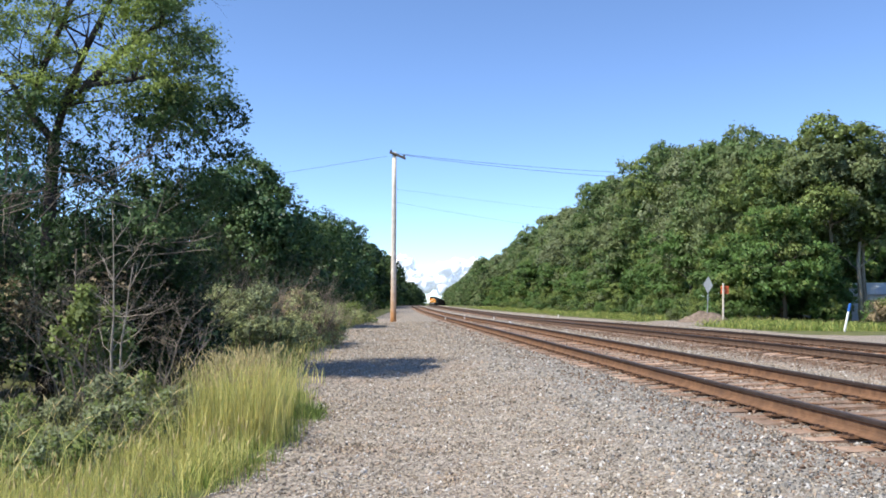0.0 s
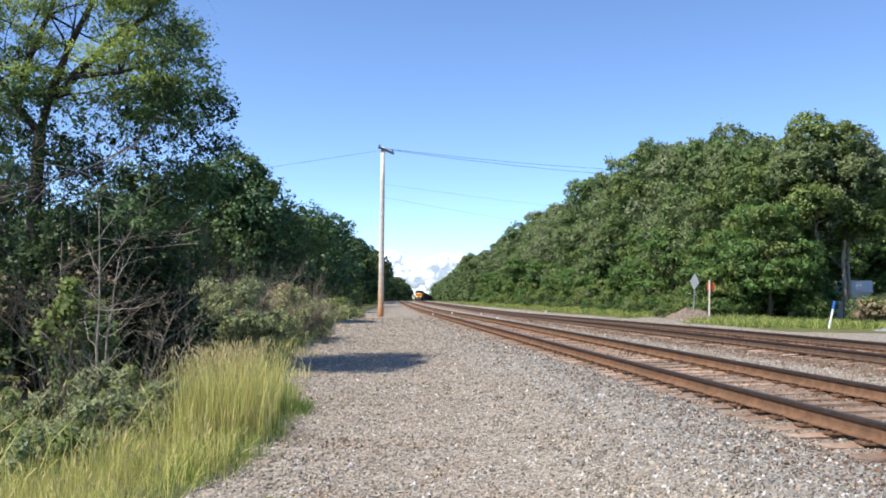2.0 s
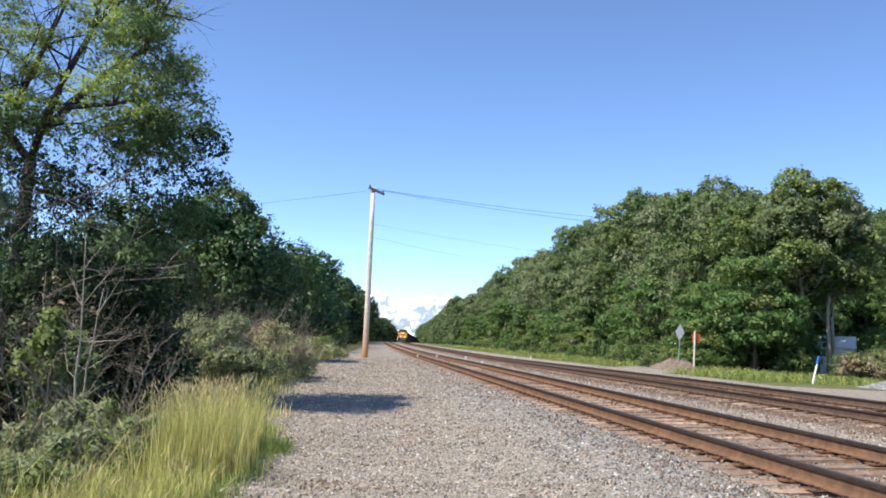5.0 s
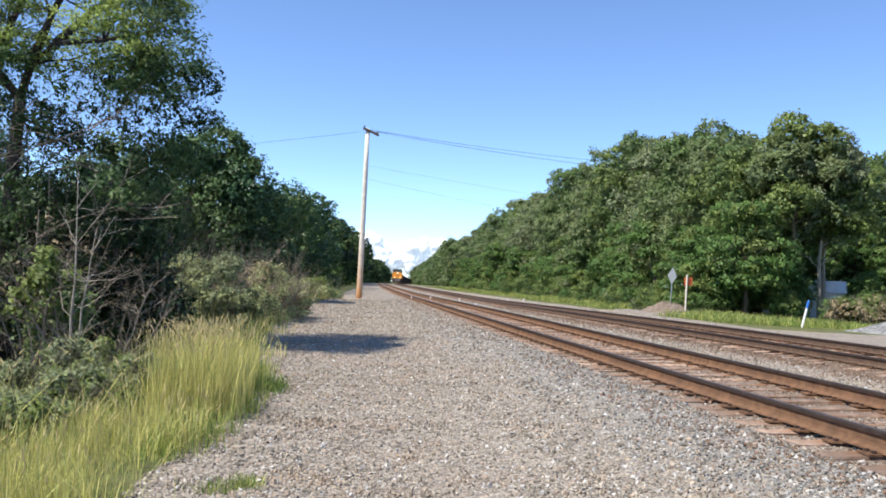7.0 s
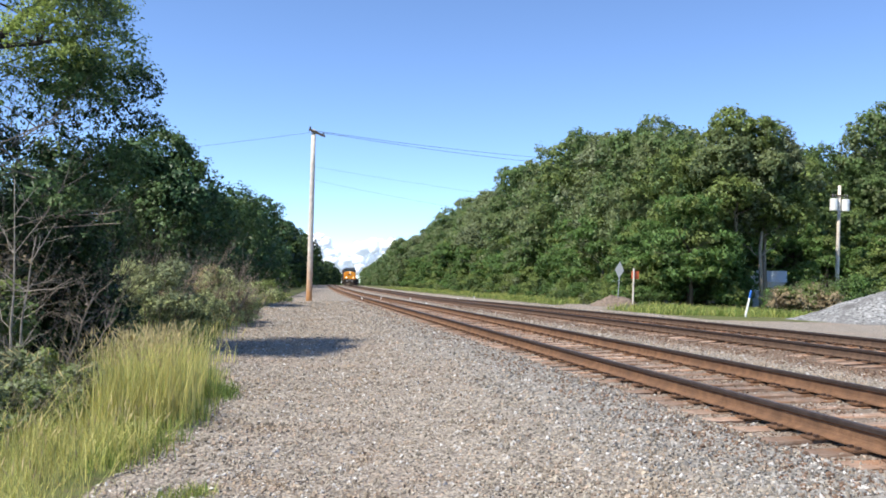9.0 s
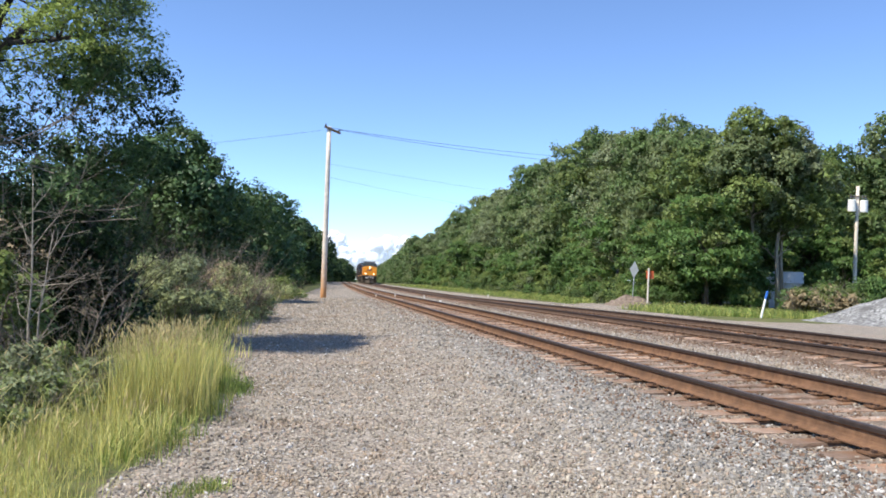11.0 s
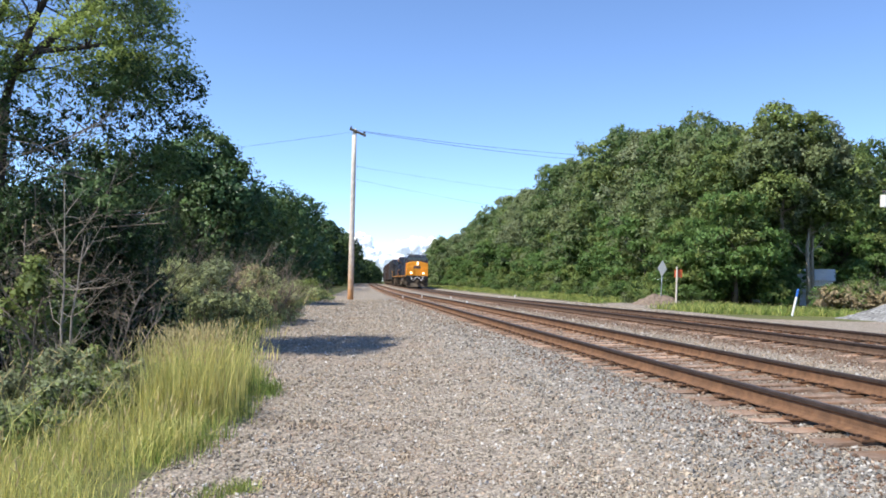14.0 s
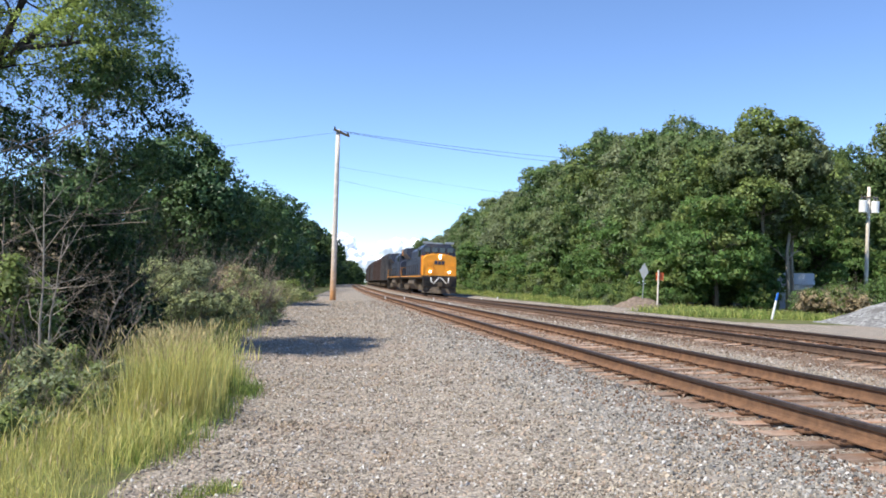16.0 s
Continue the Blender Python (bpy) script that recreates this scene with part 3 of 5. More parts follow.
def plant_woods():
    rng = random.Random(5)
    tall = [make_tree("broadleaf_tree", ("tall grey-green poplar-like tree at the wood's edge", "tall leafy green broadleaf tree in the wood")[k % 2], 14, 8.0, 40 + k, LEAF_OLIVE, 34000, 0.21,
                      mats=((LEAF_OLIVE, LEAF_GREY), (LEAF_MID, LEAF_OLIVE), (LEAF_OLIVE, LEAF_MID), (LEAF_MID, LEAF_LIGHT))[k], share=0.4, base=(0.2, 0.3, 0.15, 0.25)[k], clump=0.25, lobes_n=15, bark=BARK_PALE) for k in range(4)]
    young = [make_tree("young_tree", "young bright green tree with layered branches", 7.5, 7.0, 50 + k, LEAF_MID, 17000, 0.2, mats=(LEAF_FRESH, LEAF_LIGHT), share=0.3, base=0.07, clump=0.22, tiers=True, lobes_n=9) for k in range(3)]
    inner = [make_tree("broadleaf_tree", "green broadleaf tree deeper in the wood", 14, 8.0, 44 + k, LEAF_OLIVE, 13000, 0.32, mats=((LEAF_MID, LEAF_OLIVE), (LEAF_OLIVE, LEAF_GREY))[k], share=0.4, base=0.2, clump=0.34, limbs_n=3, bark=BARK_PALE) for k in range(2)]
    far = [make_tree("broadleaf_tree", "distant green broadleaf tree in the wood", 14, 9, 60 + k, LEAF_MID, 6500, 0.5, mats=(LEAF_MID, LEAF_OLIVE), share=0.4, base=0.05, clump=0.5, limbs_n=0) for k in range(3)]
    bush = [make_tree("bush", "leafy green bush below the trees", 3.2, 4.4, 70 + k, LEAF_LIGHT, 4800, 0.2, category="bush", base=0.08, lobes_n=6, trunk=0.05,
                      mats=((LEAF_FRESH, LEAF_MID), (LEAF_MID, LEAF_LIGHT), (LEAF_LIGHT, LEAF_GREY))[k], share=0.4, clump=0.25) for k in range(3)]
    # the wood's outline: x, y, height
    edge = [(21.6, 216.0, 13.6), (21.8, 181.0, 14.0), (22.1, 153.5, 14.3), (22.4, 133.5, 15.0), (22.7, 118.5, 15.6), (23.2, 101.0, 16.6), (23.5, 86.5, 16.6), (23.9, 77.5, 15.6),
            (24.1, 70.0, 14.4), (24.4, 64.5, 14.2), (24.5, 60.0, 13.5), (24.7, 56.0, 12.4)]
    spots, ispots, yspots, fspots, bspots = [], [], [(22.7, 50.6, 0, 1.0, 20.0), (20.2, 52.5, 1, 0.74, 90.0), (25.2, 51.0, 2, 0.66, 200.0)], [], []
    for i, (x, y, h) in enumerate(edge):
        spots.append((x, y, i % 4, h / 14, i * 77.0))
        for back in (1.14, 1.3):
            ispots.append((x * back + rng.uniform(-1, 1), y * back + rng.uniform(-1, 1), (i + 1) % 2, h / 14 * back * rng.uniform(0.86, 0.97), rng.uniform(0, 360)))
    for y in (93.5, 109.5, 126, 143, 167, 198):
        ispots.append((22.9 + rng.uniform(-0.5, 1), y, rng.randrange(2), 15.0 / 14 * rng.uniform(0.9, 1.0), rng.uniform(0, 360)))
    for x, y, sc in ((37, 64, 0.98), (42, 68, 1.02), (47, 68, 0.98), (52, 74, 1.05), (57, 72, 1.15), (62, 72, 1.1), (47, 84, 1.15), (60, 90, 1.2), (70, 66, 1.1), (38, 72, 1.1), (66, 80, 1.2), (76, 76, 1.3), (49.5, 69, 1.36), (54, 66, 1.1)):
        spots.append((x, y, rng.randrange(4), sc, rng.uniform(0, 360)))
    y = 49.0
    while y < 190:
        yspots.append((main_x(y) + 13.6 + rng.uniform(-0.6, 1.6), y, rng.randrange(3), rng.uniform(0.72, 1.08), rng.uniform(0, 360)))
        y += rng.uniform(4.2, 6.2) * (1 if y < 120 else 1.6)
    for x, y, sc in ((38, 60, 0.8), (43, 62, 0.8), (48, 60, 0.75), (31.0, 51.4, 0.45), (40.5, 56.0, 0.9), (24.6, 49.5, 0.5), (33.0, 61.0, 1.1), (30.0, 60.0, 1.15), (27.5, 58.5, 1.1), (36.5, 62.0, 1.1)):
        yspots.append((x, y, rng.randrange(3), sc, rng.uniform(0, 360)))
    y = 215.0
    while y < 640:
        for row in (16, 24):
            fspots.append((main_x(min(y, 420)) + row + rng.uniform(-2, 2), y, rng.randrange(3), rng.uniform(0.85, 1.02), rng.uniform(0, 360)))
        y += rng.uniform(9, 13)
    y = 50.0
    while y < 150:
        bspots.append((main_x(y) + 8.6 + rng.uniform(-1.2, 1.2), y, rng.randrange(3), rng.uniform(0.16, 0.3), rng.uniform(0, 360)))
        bspots.append((main_x(y) + 11.6 + rng.uniform(-0.8, 1.2), y, rng.randrange(3), rng.uniform(0.35, 0.7), rng.uniform(0, 360)))
        y += rng.uniform(3.0, 5.0)
    for x, y, sc in ((27.5, 41, 0.62), (30, 42.5, 0.75), (33, 43, 0.7), (36, 45, 0.85), (39, 44, 0.8), (43, 47, 0.95), (25.3, 40.5, 0.5), (31, 39.5, 0.6), (47, 52, 1.0), (29, 64, 1.2), (33, 66, 1.3), (37, 69, 1.3), (42, 72, 1.4), (47, 75, 1.4), (52, 80, 1.5), (31, 61, 0.9), (45, 66, 1.2), (35, 40, 0.66), (39.5, 40, 0.7), (23.4, 41, 0.42), (26.5, 36.5, 0.42)):
        bspots.append((x, y, rng.randrange(3), sc, rng.uniform(0, 360)))
    slender = [make_tree("broadleaf_tree", "tall tree with slender bare pale trunk and high crown", 14, 6.4, 48 + k, LEAF_OLIVE, 22000, 0.21, mats=((LEAF_LIGHT, LEAF_OLIVE), (LEAF_GREY, LEAF_LIGHT))[k], share=0.4, base=0.43, clump=0.25, bark=BARK_PALE, lobes_n=9, trunk=0.16, limbs_n=3) for k in range(2)]
    plant_all(slender, [(26.45, 52.0, 0, 1.0, 40.0), (28.4, 52.0, 1, 0.92, 150.0), (29.3, 53.2, 0, 0.9, 260.0)], "slender trees at the wood's end")
    plant_all(tall, spots, "trees of the wood")
    plant_all(inner, ispots, "inner trees of the wood")
    plant_all(young, yspots, "young trees at the wood's edge")
    plant_all(far, fspots, "far trees of the wood")
    plant_all(bush, bspots, "bushes at the wood's edge")


plant_woods()


def plant_brush_side():
    rng = random.Random(8)
    close = [make_tree("broadleaf_tree", "dark green domed broadleaf tree beside the gravel", 9.5, 7.6, 85 + k, LEAF_DARK_SHADED, 42000, 0.19, mats=(LEAF_DEEP, LEAF_BLUE), share=0.4, base=0.06, clump=0.27, low=-0.9, lobes_n=12) for k in range(2)]
    kinds = [make_tree("broadleaf_tree", "dark green dense broadleaf tree beside the gravel", 9.5, 8, 80 + k, LEAF_DARK_SHADED, 11000, 0.28, mats=(LEAF_DEEP, LEAF_BLUE), share=0.4, base=0.06, clump=0.34, low=-0.9, lobes_n=11) for k in range(3)]
    far = [make_tree("broadleaf_tree", "distant dark green tree beside the track", 11, 8, 90 + k, LEAF_DARK_SHADED, 3300, 0.6, mats=(LEAF_DARK_SHADED, LEAF_MID), share=0.4, base=0.06, clump=0.5, limbs_n=0) for k in range(2)]
    spots = [(-7.6, 62, 1, 0.84, 130), (-8.3, 73, 0, 0.92, 240), (-8.0, 86, 2, 1.0, 10), (-8.5, 100, 1, 1.06, 330),
             (-13.5, 27, 2, 0.64, 300), (-15, 45, 0, 0.72, 100), (-14, 60, 2, 0.82, 150), (-10, 115, 0, 1.05, 60), (-17, 33, 1, 0.68, 0), (-10.5, 26, 2, 0.46, 60)]
    fspots = []
    y = 128.0
    while y < 620:
        fspots.append((main_x(min(y, 520)) - 13.2 + rng.uniform(-1.5, 1.5), y, rng.randrange(2), rng.uniform(0.92, 1.1), rng.uniform(0, 360)))
        y += rng.uniform(7, 11)
    plant_all(close, [(-7.9, 40, 0, 0.86, 20), (-11.2, 36, 1, 0.72, 80), (-7.7, 50.5, 1, 0.74, 200)], "trees beside the gravel")
    plant_all(kinds, spots, "trees beside the gravel")
    plant_all(far, fspots, "far trees beside the gravel")


plant_brush_side()


# ---- pole and wires ----
def utility_pole():
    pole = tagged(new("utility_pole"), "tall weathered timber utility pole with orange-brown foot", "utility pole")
    pole.matrix_basis = pose(-1.2, 50.8, 0.17, 0, -0.5, 0)
    part("shaft", Shape().tube([(0, 0, z) for z in (-0.4, 0.4, 2.2, 5, 8, 10.4)], [0.185, 0.18, 0.166, 0.155, 0.14, 0.125], 14), POLE_ORANGE_FOOT, pole, smooth=True)
    part("crossarm", Shape().box(-0.3, 0.75, -0.14, -0.04, -0.07, 0.07, bevel=0.01), BARK, pole, at=pose(0, -0.05, 10.28, 0, 22, 0))
    for x, z in ((-0.2, 10.42), (0.6, 10.1)):
        part("insulator", Shape().tube([(x, -0.14, z), (x, -0.14, z + 0.06), (x, -0.14, z + 0.14)], [0.03, 0.06, 0.035], 8), WIRE, pole)
    return pole


utility_pole()


def wire(a, b, sag, radius=0.014):
    a, b = Vector(a), Vector(b)
    pts = [a.lerp(b, k / 24) - Vector((0, 0, sag * 4 * (k / 24) * (1 - k / 24))) for k in range(25)]
    ob = new("overhead_wire", Shape().tube(pts, radius, 5).mesh("overhead_wire", WIRE))
    return tagged(ob, "thin dark overhead wire strung from the pole", "wire", group="overhead wires")


wire((-1.3, 50.7, 10.5), (50, 92, 17.5), 1.2, 0.013)
wire((-0.8, 50.7, 10.4), (52, 88, 16.0), 1.3, 0.013)
wire((-1.2, 50.7, 7.5), (40, 90, 8.5), 0.9, 0.005)
wire((-1.2, 50.7, 8.3), (50, 95, 11), 0.8, 0.005)
wire((-1.3, 50.7, 10.4), (-60, 75, 8.2), 1.2, 0.005)
wire((-1.3, 50.7, 10.4), (-60, 70, 7.6), 1.2, 0.005)


def transformer_pole():
    pole = tagged(new("transformer_pole"), "pale timber pole carrying two white transformers", "utility pole")
    pole.matrix_basis = pose(35.7, 55, 0.4, 0, 1.0, 0) @ Matrix.Diagonal((0.72, 0.72, 0.72, 1))
    part("shaft", Shape().tube([(0, 0, z) for z in (-0.4, 4, 8, 12.4)], [0.2, 0.19, 0.17, 0.15], 10), POLE, pole, smooth=True)
    for x in (-0.62, 0.62):
        t = part("transformer", Shape().tube([(x, -0.1, z) for z in (9.85, 9.87, 11.0, 11.03)], [0.36, 0.38, 0.38, 0.35], 18), WHITE, pole, "white transformer can")
        for dx in (-0.15, 0.15):
            part("bushing", Shape().tube([(x + dx, -0.1, 11.2), (x + dx, -0.1, 11.5)], [0.07, 0.04], 8), GALV, t)
    part("crossarm", Shape().box(-0.9, 0.9, -0.2, -0.08, 11.3, 11.42, bevel=0.01), BARK, pole)
    return pole


transformer_pole()


def diamond_sign():
    s = tagged(new("road_sign"), "diamond road sign seen from its grey back on a thin post", "sign")
    s.matrix_basis = pose(16.85, 47.4, 0.85, 0, 5, -78)
    part("post", Shape().box(-0.03, 0.03, 0, 0.04, -0.6, 1.9, bevel=0.006), GALV, s)
    r = 0.5
    part("plate", Shape().prism([(0, 1.75 - r), (r, 1.75), (0, 1.75 + r), (-r, 1.75)], -0.012, -0.004), SIGN_GREY, s)
    return s


def marker_post(name, label, x, y, top, lean_x, lean_y, mats, r=0.045, band=0.72):
    s = tagged(new(name), label, "marker post")
    s.matrix_basis = pose(x, y, ground_z(x, y) - 0.02, lean_y, lean_x, 0)
    part("post", Shape().tube([(0, 0, -0.2), (0, 0, top * band)], r, 10), mats[0], s)
    part("cap", Shape().tube([(0, 0, top * band), (0, 0, top * 0.97), (0, 0, top)], [r * 1.15, r * 1.15, r * 0.7], 10), mats[1], s, "coloured post top")
    return s


def plain_pole():
    pole = tagged(new("utility_pole"), "plain brown timber utility pole beyond the stone heap", "utility pole")
    pole.matrix_basis = pose(33.30, 46, 0.4, 0, 0.60, 0)
    part("shaft", Shape().tube([(0, 0, z) for z in (-0.4, 3, 6, 11.18)], [0.15, 0.14, 0.125, 0.11], 12), POLE_BROWN, pole, smooth=True)
    part("crossarm", Shape().box(-0.5, 0.5, -0.18, -0.08, 10.68, 10.80, bevel=0.01), BARK, pole)
    return pole


plain_pole()
diamond_sign()
def warning_post():
    """A thin pale post that carries a small red plate."""
    s = tagged(new("sign_post"), "thin pale post with a small faded red plate", "sign")
    s.matrix_basis = pose(17.6, 46.9, ground_z(17.6, 46.9) - 0.02, 0, 0.7, 0)
    part("post", Shape().tube([(0, 0, -0.2), (0, 0, 2.3)], 0.05, 8), POLE, s)
    part("plate", Shape().box(-0.12, 0.34, 0.06, 0.075, 1.68, 2.14, bevel=0.004), RED, s, "faded red plate")
    return s


warning_post()
marker_post("pipeline_marker", "leaning white marker post with blue top", 17.35, 33.1, 1.2, 13, 0, (WHITE, BLUE), 0.045)
marker_post("small_marker", "short pale marker post in the verge", -4.1, 42.0, 0.75, 0, 0, (STRAW, STRAW), 0.07)


# ---- white house glimpsed beyond the bushes ----
def far_house():
    h = tagged(new("shed"), "small white shed half hidden by bushes", "shed")
    h.matrix_basis = pose(32.2, 58, 0.4, 0, 0, -28)
    part("wall", Shape().box(-1.1, 1.1, -1.2, 1.2, 0, 2.0), WHITE, h)
    part("roof", Shape().side_prism([(-1.4, 1.9), (0, 2.65), (1.4, 1.9), (0, 2.75)], -1.25, 1.25), WHITE, h, "pale metal roof")
    for x in (0.2,):
        w = part("window", Shape().box(x - 0.4, x + 0.4, -1.26, -1.18, 0.8, 1.5), GLASS, h)
        part("frame", Shape().box(x - 0.46, x + 0.46, -1.25, -1.2, 1.5, 1.57).box(x - 0.46, x + 0.46, -1.28, -1.2, 0.73, 0.8), WHITE, w)
    return h


far_house()


# ---- heap of crushed stone ----
def stone_heap(name, label, x, y, z0, turn, long, wide, high, seed, mat=None):
    rng = np.random.default_rng(seed)
    s = Shape()
    n, rings = 64, 22
    verts = [(0, 0, high)]
    for j in range(1, rings + 1):
        f = j / rings
        for k in range(n):
            a = 2 * math.pi * k / n
            wob = 1 + 0.14 * noise.noise(Vector((math.cos(a) * 1.5, math.sin(a) * 1.5, seed)))
            z = high * (1 - smooth01(f * 1.08 - 0.08)) * (1 + 0.16 * noise.noise(Vector((math.cos(a) * 3 * f, math.sin(a) * 3 * f, seed + 3)))) - 0.12 * f
            verts.append((long * f * wob * math.cos(a), wide * f * wob * math.sin(a), z + rng.normal(0, 0.022)))
    faces = [(0, 1 + k, 1 + (k + 1) % n) for k in range(n)]
    for j in range(rings - 1):
        for k in range(n):
            a, b = 1 + j * n + k, 1 + j * n + (k + 1) % n
            faces.append((a, a + n, b + n, b))
    ob = new(name, s.add(verts, faces).mesh(name, mat or HEAP))
    ob.matrix_basis = pose(x, y, z0, 0, 0, turn)
    return tagged(ob, label, "gravel heap")


DIRT = material("brown gravelly dirt", (0.20, 0.155, 0.12), 0.95, vary=0.35, scale=7, bump=0.8, bump_scale=22)
HEAP = material("pale crushed stone", (0.24, 0.24, 0.235), 0.9, vary=0.7, scale=9, bump=1.0, bump_scale=18, stain=(0.13, 0.125, 0.12), stain_scale=1.0)
stone_heap("stone_heap", "low heap of pale grey crushed stone", 22.9, 30.8, 0.45, 8, 5.2, 4.2, 1.3, 12)
stone_heap("stone_mound", "low brown mound of gravelly dirt beside the road signs", 16.9, 47.8, 0.36, 20, 2.6, 1.8, 0.68, 15, DIRT)


def stake(x, y, h=0.22):
    s = tagged(new("marker_stake"), "small white marker stake in the ballast", "marker stake", group="white stakes along the track")
    s.matrix_basis = pose(x, y, ground_z(x, y) - 0.02, 0, (x * 37) % 9 - 4, 0)
    part("stick", Shape().box(-0.025, 0.025, -0.02, 0.02, -0.1, h * 0.7), WHITE, s)
    part("flag", Shape().box(-0.05, 0.05, -0.02, 0.02, h * 0.7, h, bevel=0.008), WHITE, s)


for x, y in ((2.05, 53.0), (3.4, 55.5), (5.9, 61.0), (7.2, 61.0), (5.0, 43.0), (9.6, 62.0), (10.9, 62.5)):
    stake(x, y)


# ---- the train ----
def wheelset(parent, y, r=0.53):
    """An axle with two wheels, which turn together."""
    s = Shape().tube([(-0.8, 0, 0), (0.8, 0, 0)], 0.09, 10)
    for x in (-0.77, 0.77):
        s.tube([(x - 0.065, 0, 0), (x + 0.065, 0, 0)], r, 20)
        sg = 1 if x < 0 else -1
        s.tube([(x + sg * 0.065, 0, 0), (x + sg * 0.095, 0, 0)], r + 0.03, 20)
    return part("wheelset", s, GRIME, parent, at=pose(0, y, r))


def truck(parent, y, axles, r):
    reach = max(abs(a) for a in axles)
    s = Shape()
    for x in (-1.05, 1.05):
        s.side_prism([(-reach - 0.55, r + 0.05), (-reach - 0.3, r + 0.32), (-reach * 0.45, r + 0.12), (reach * 0.45, r + 0.12), (reach + 0.3, r + 0.32), (reach + 0.55, r + 0.05), (reach + 0.3, r - 0.12), (reach * 0.5, r - 0.22), (-reach * 0.5, r - 0.22), (-reach - 0.3, r - 0.12)], x - 0.09, x + 0.09)
        for a in axles:
            s.box(x - 0.16, x + 0.16, a - 0.2, a + 0.2, r - 0.18, r + 0.2, bevel=0.03)
        for a in np.linspace(-reach * 0.5, reach * 0.5, 2):
            s.tube([(x, a, r - 0.1), (x, a, r + 0.35)], 0.12, 8)
    s.box(-1.0, 1.0, -0.35, 0.35, r - 0.05, r + 0.3, bevel=0.03)
    t = part("truck_frame", s, GRIME, parent, "dusty brown truck frame", at=pose(0, y, 0))
    return [wheelset(t, a, r) for a in axles]


def ring(points, radius=0.022, sides=6):
    return Shape().tube(points, radius, sides)


NOSE = [(-1.46, 1.68), (-1.46, 3.25), (-1.15, 3.52), (-0.5, 3.66), (0.5, 3.66), (1.15, 3.52), (1.46, 3.25), (1.46, 1.68)]


def locomotive(lead):
    nose, body = (YELLOW, NAVY) if lead else (NAVY, NAVY)
    loco = tagged(new("locomotive"), "dark blue diesel locomotive with yellow nose and lit headlights" if lead else "dark blue diesel locomotive trailing the first", "locomotive")
    # frame, walkway and ends
    part("deck", Shape().box(-1.55, 1.55, -10.6, 10.6, 1.42, 1.68, bevel=0.02), BLACK, loco)
    part("sill_stripe", Shape().box(-1.565, -1.552, -10.4, 10.4, 1.56, 1.64).box(1.552, 1.565, -10.4, 10.4, 1.56, 1.64), YELLOW, loco, "yellow sill stripe")
    part("fuel_tank", Shape().prism([(-1.35, 1.4), (-1.45, 0.9), (-1.1, 0.38), (1.1, 0.38), (1.45, 0.9), (1.35, 1.4)], -2.9, 2.9), GRIME, loco, "dusty fuel tank")
    for end in (-1, 1):
        y = end * 10.62
        part("pilot", Shape().box(-1.5, 1.5, min(y, y + end * 0.22), max(y, y + end * 0.22), 0.72, 1.62, bevel=0.03), BLACK, loco, "black end plate")
        plow = Shape().add([(-1.5, y, 0.72), (1.5, y, 0.72), (1.5, y + end * 0.12, 0.16), (0, y + end * 0.5, 0.14), (-1.5, y + end * 0.12, 0.16), (0, y + end * 0.25, 0.72),
                            (-1.5, y - end * 0.05, 0.16), (1.5, y - end * 0.05, 0.16)], [(0, 5, 3, 4), (5, 1, 2, 3), (0, 4, 6), (1, 7, 2), (4, 3, 2, 7, 6), (0, 6, 7, 1, 5)])
        part("snow_plow", plow, GRIME if lead and end < 0 else BLACK, loco, "worn steel plow blade")
        part("coupler", Shape().box(-0.14, 0.14, min(y, y + end * 0.62), max(y, y + end * 0.62), 0.78, 1.05, bevel=0.04).box(-0.2, 0.2, min(y + end * 0.55, y + end * 0.8), max(y + end * 0.55, y + end * 0.8), 0.72, 1.1, bevel=0.05), GRIME, loco)
        for x in (-1.2, 1.2):
            st = Shape()
            for k in range(4):
                st.box(x - 0.28, x + 0.28, min(y, y + end * 0.3), max(y, y + end * 0.3), 0.45 + k * 0.3, 0.49 + k * 0.3)
            part("steps", st, BLACK, loco)
        for x in (-0.75, 0.75):
            c = x / abs(x)
            part("hose", ring([(x * 1.05, y + end * 0.24, 1.5), (x, y + end * 0.42, 1.15), (x - c * 0.22, y + end * 0.5, 1.0), (x - c * 0.45, y + end * 0.5, 1.3), (x - c * 0.68, y + end * 0.4, 1.52)], 0.045), WHITE if lead else BLACK, loco, "pale air hose loop")
        rails = ring([(-1.45, y, 1.68), (-1.45, y, 2.62), (-0.55, y, 2.62), (-0.45, y, 1.9)])
        rails.tube([(1.45, y, 1.68), (1.45, y, 2.62), (0.55, y, 2.62), (0.45, y, 1.9)], 0.022, 6)
        part("end_handrail", rails, YELLOW, loco, "yellow end handrail")
    for x in (-1.5, 1.5):
        part("side_handrail", ring([(x, -6.6, 2.66), (x, 10.5, 2.66)]), BLACK, loco)
        for y in np.arange(-6.4, 10.6, 1.9):
            part("stanchion", ring([(x, y, 1.66), (x, y, 2.66)], 0.02), BLACK, loco)
    # nose and cab
    part("nose", Shape().add([(x * (0.99 if y < -10 else 1), y, z - (0.1 if y < -10 and z > 3 else 0)) for y in (-10.55, -9.3) for x, z in NOSE], [tuple(range(8))[::-1], tuple(range(8, 16))] + [(k, (k + 1) % 8, 8 + (k + 1) % 8, 8 + k) for k in range(8)]), nose, loco, "yellow nose" if lead else "")
    part("nose_door", Shape().box(-1.1, -0.55, -10.59, -10.5, 1.85, 2.95, bevel=0.02), nose, loco)
    part("nose_window", Shape().box(-0.72, -0.42, -10.52, -10.44, 3.18, 3.42, bevel=0.02), GLASS, loco)
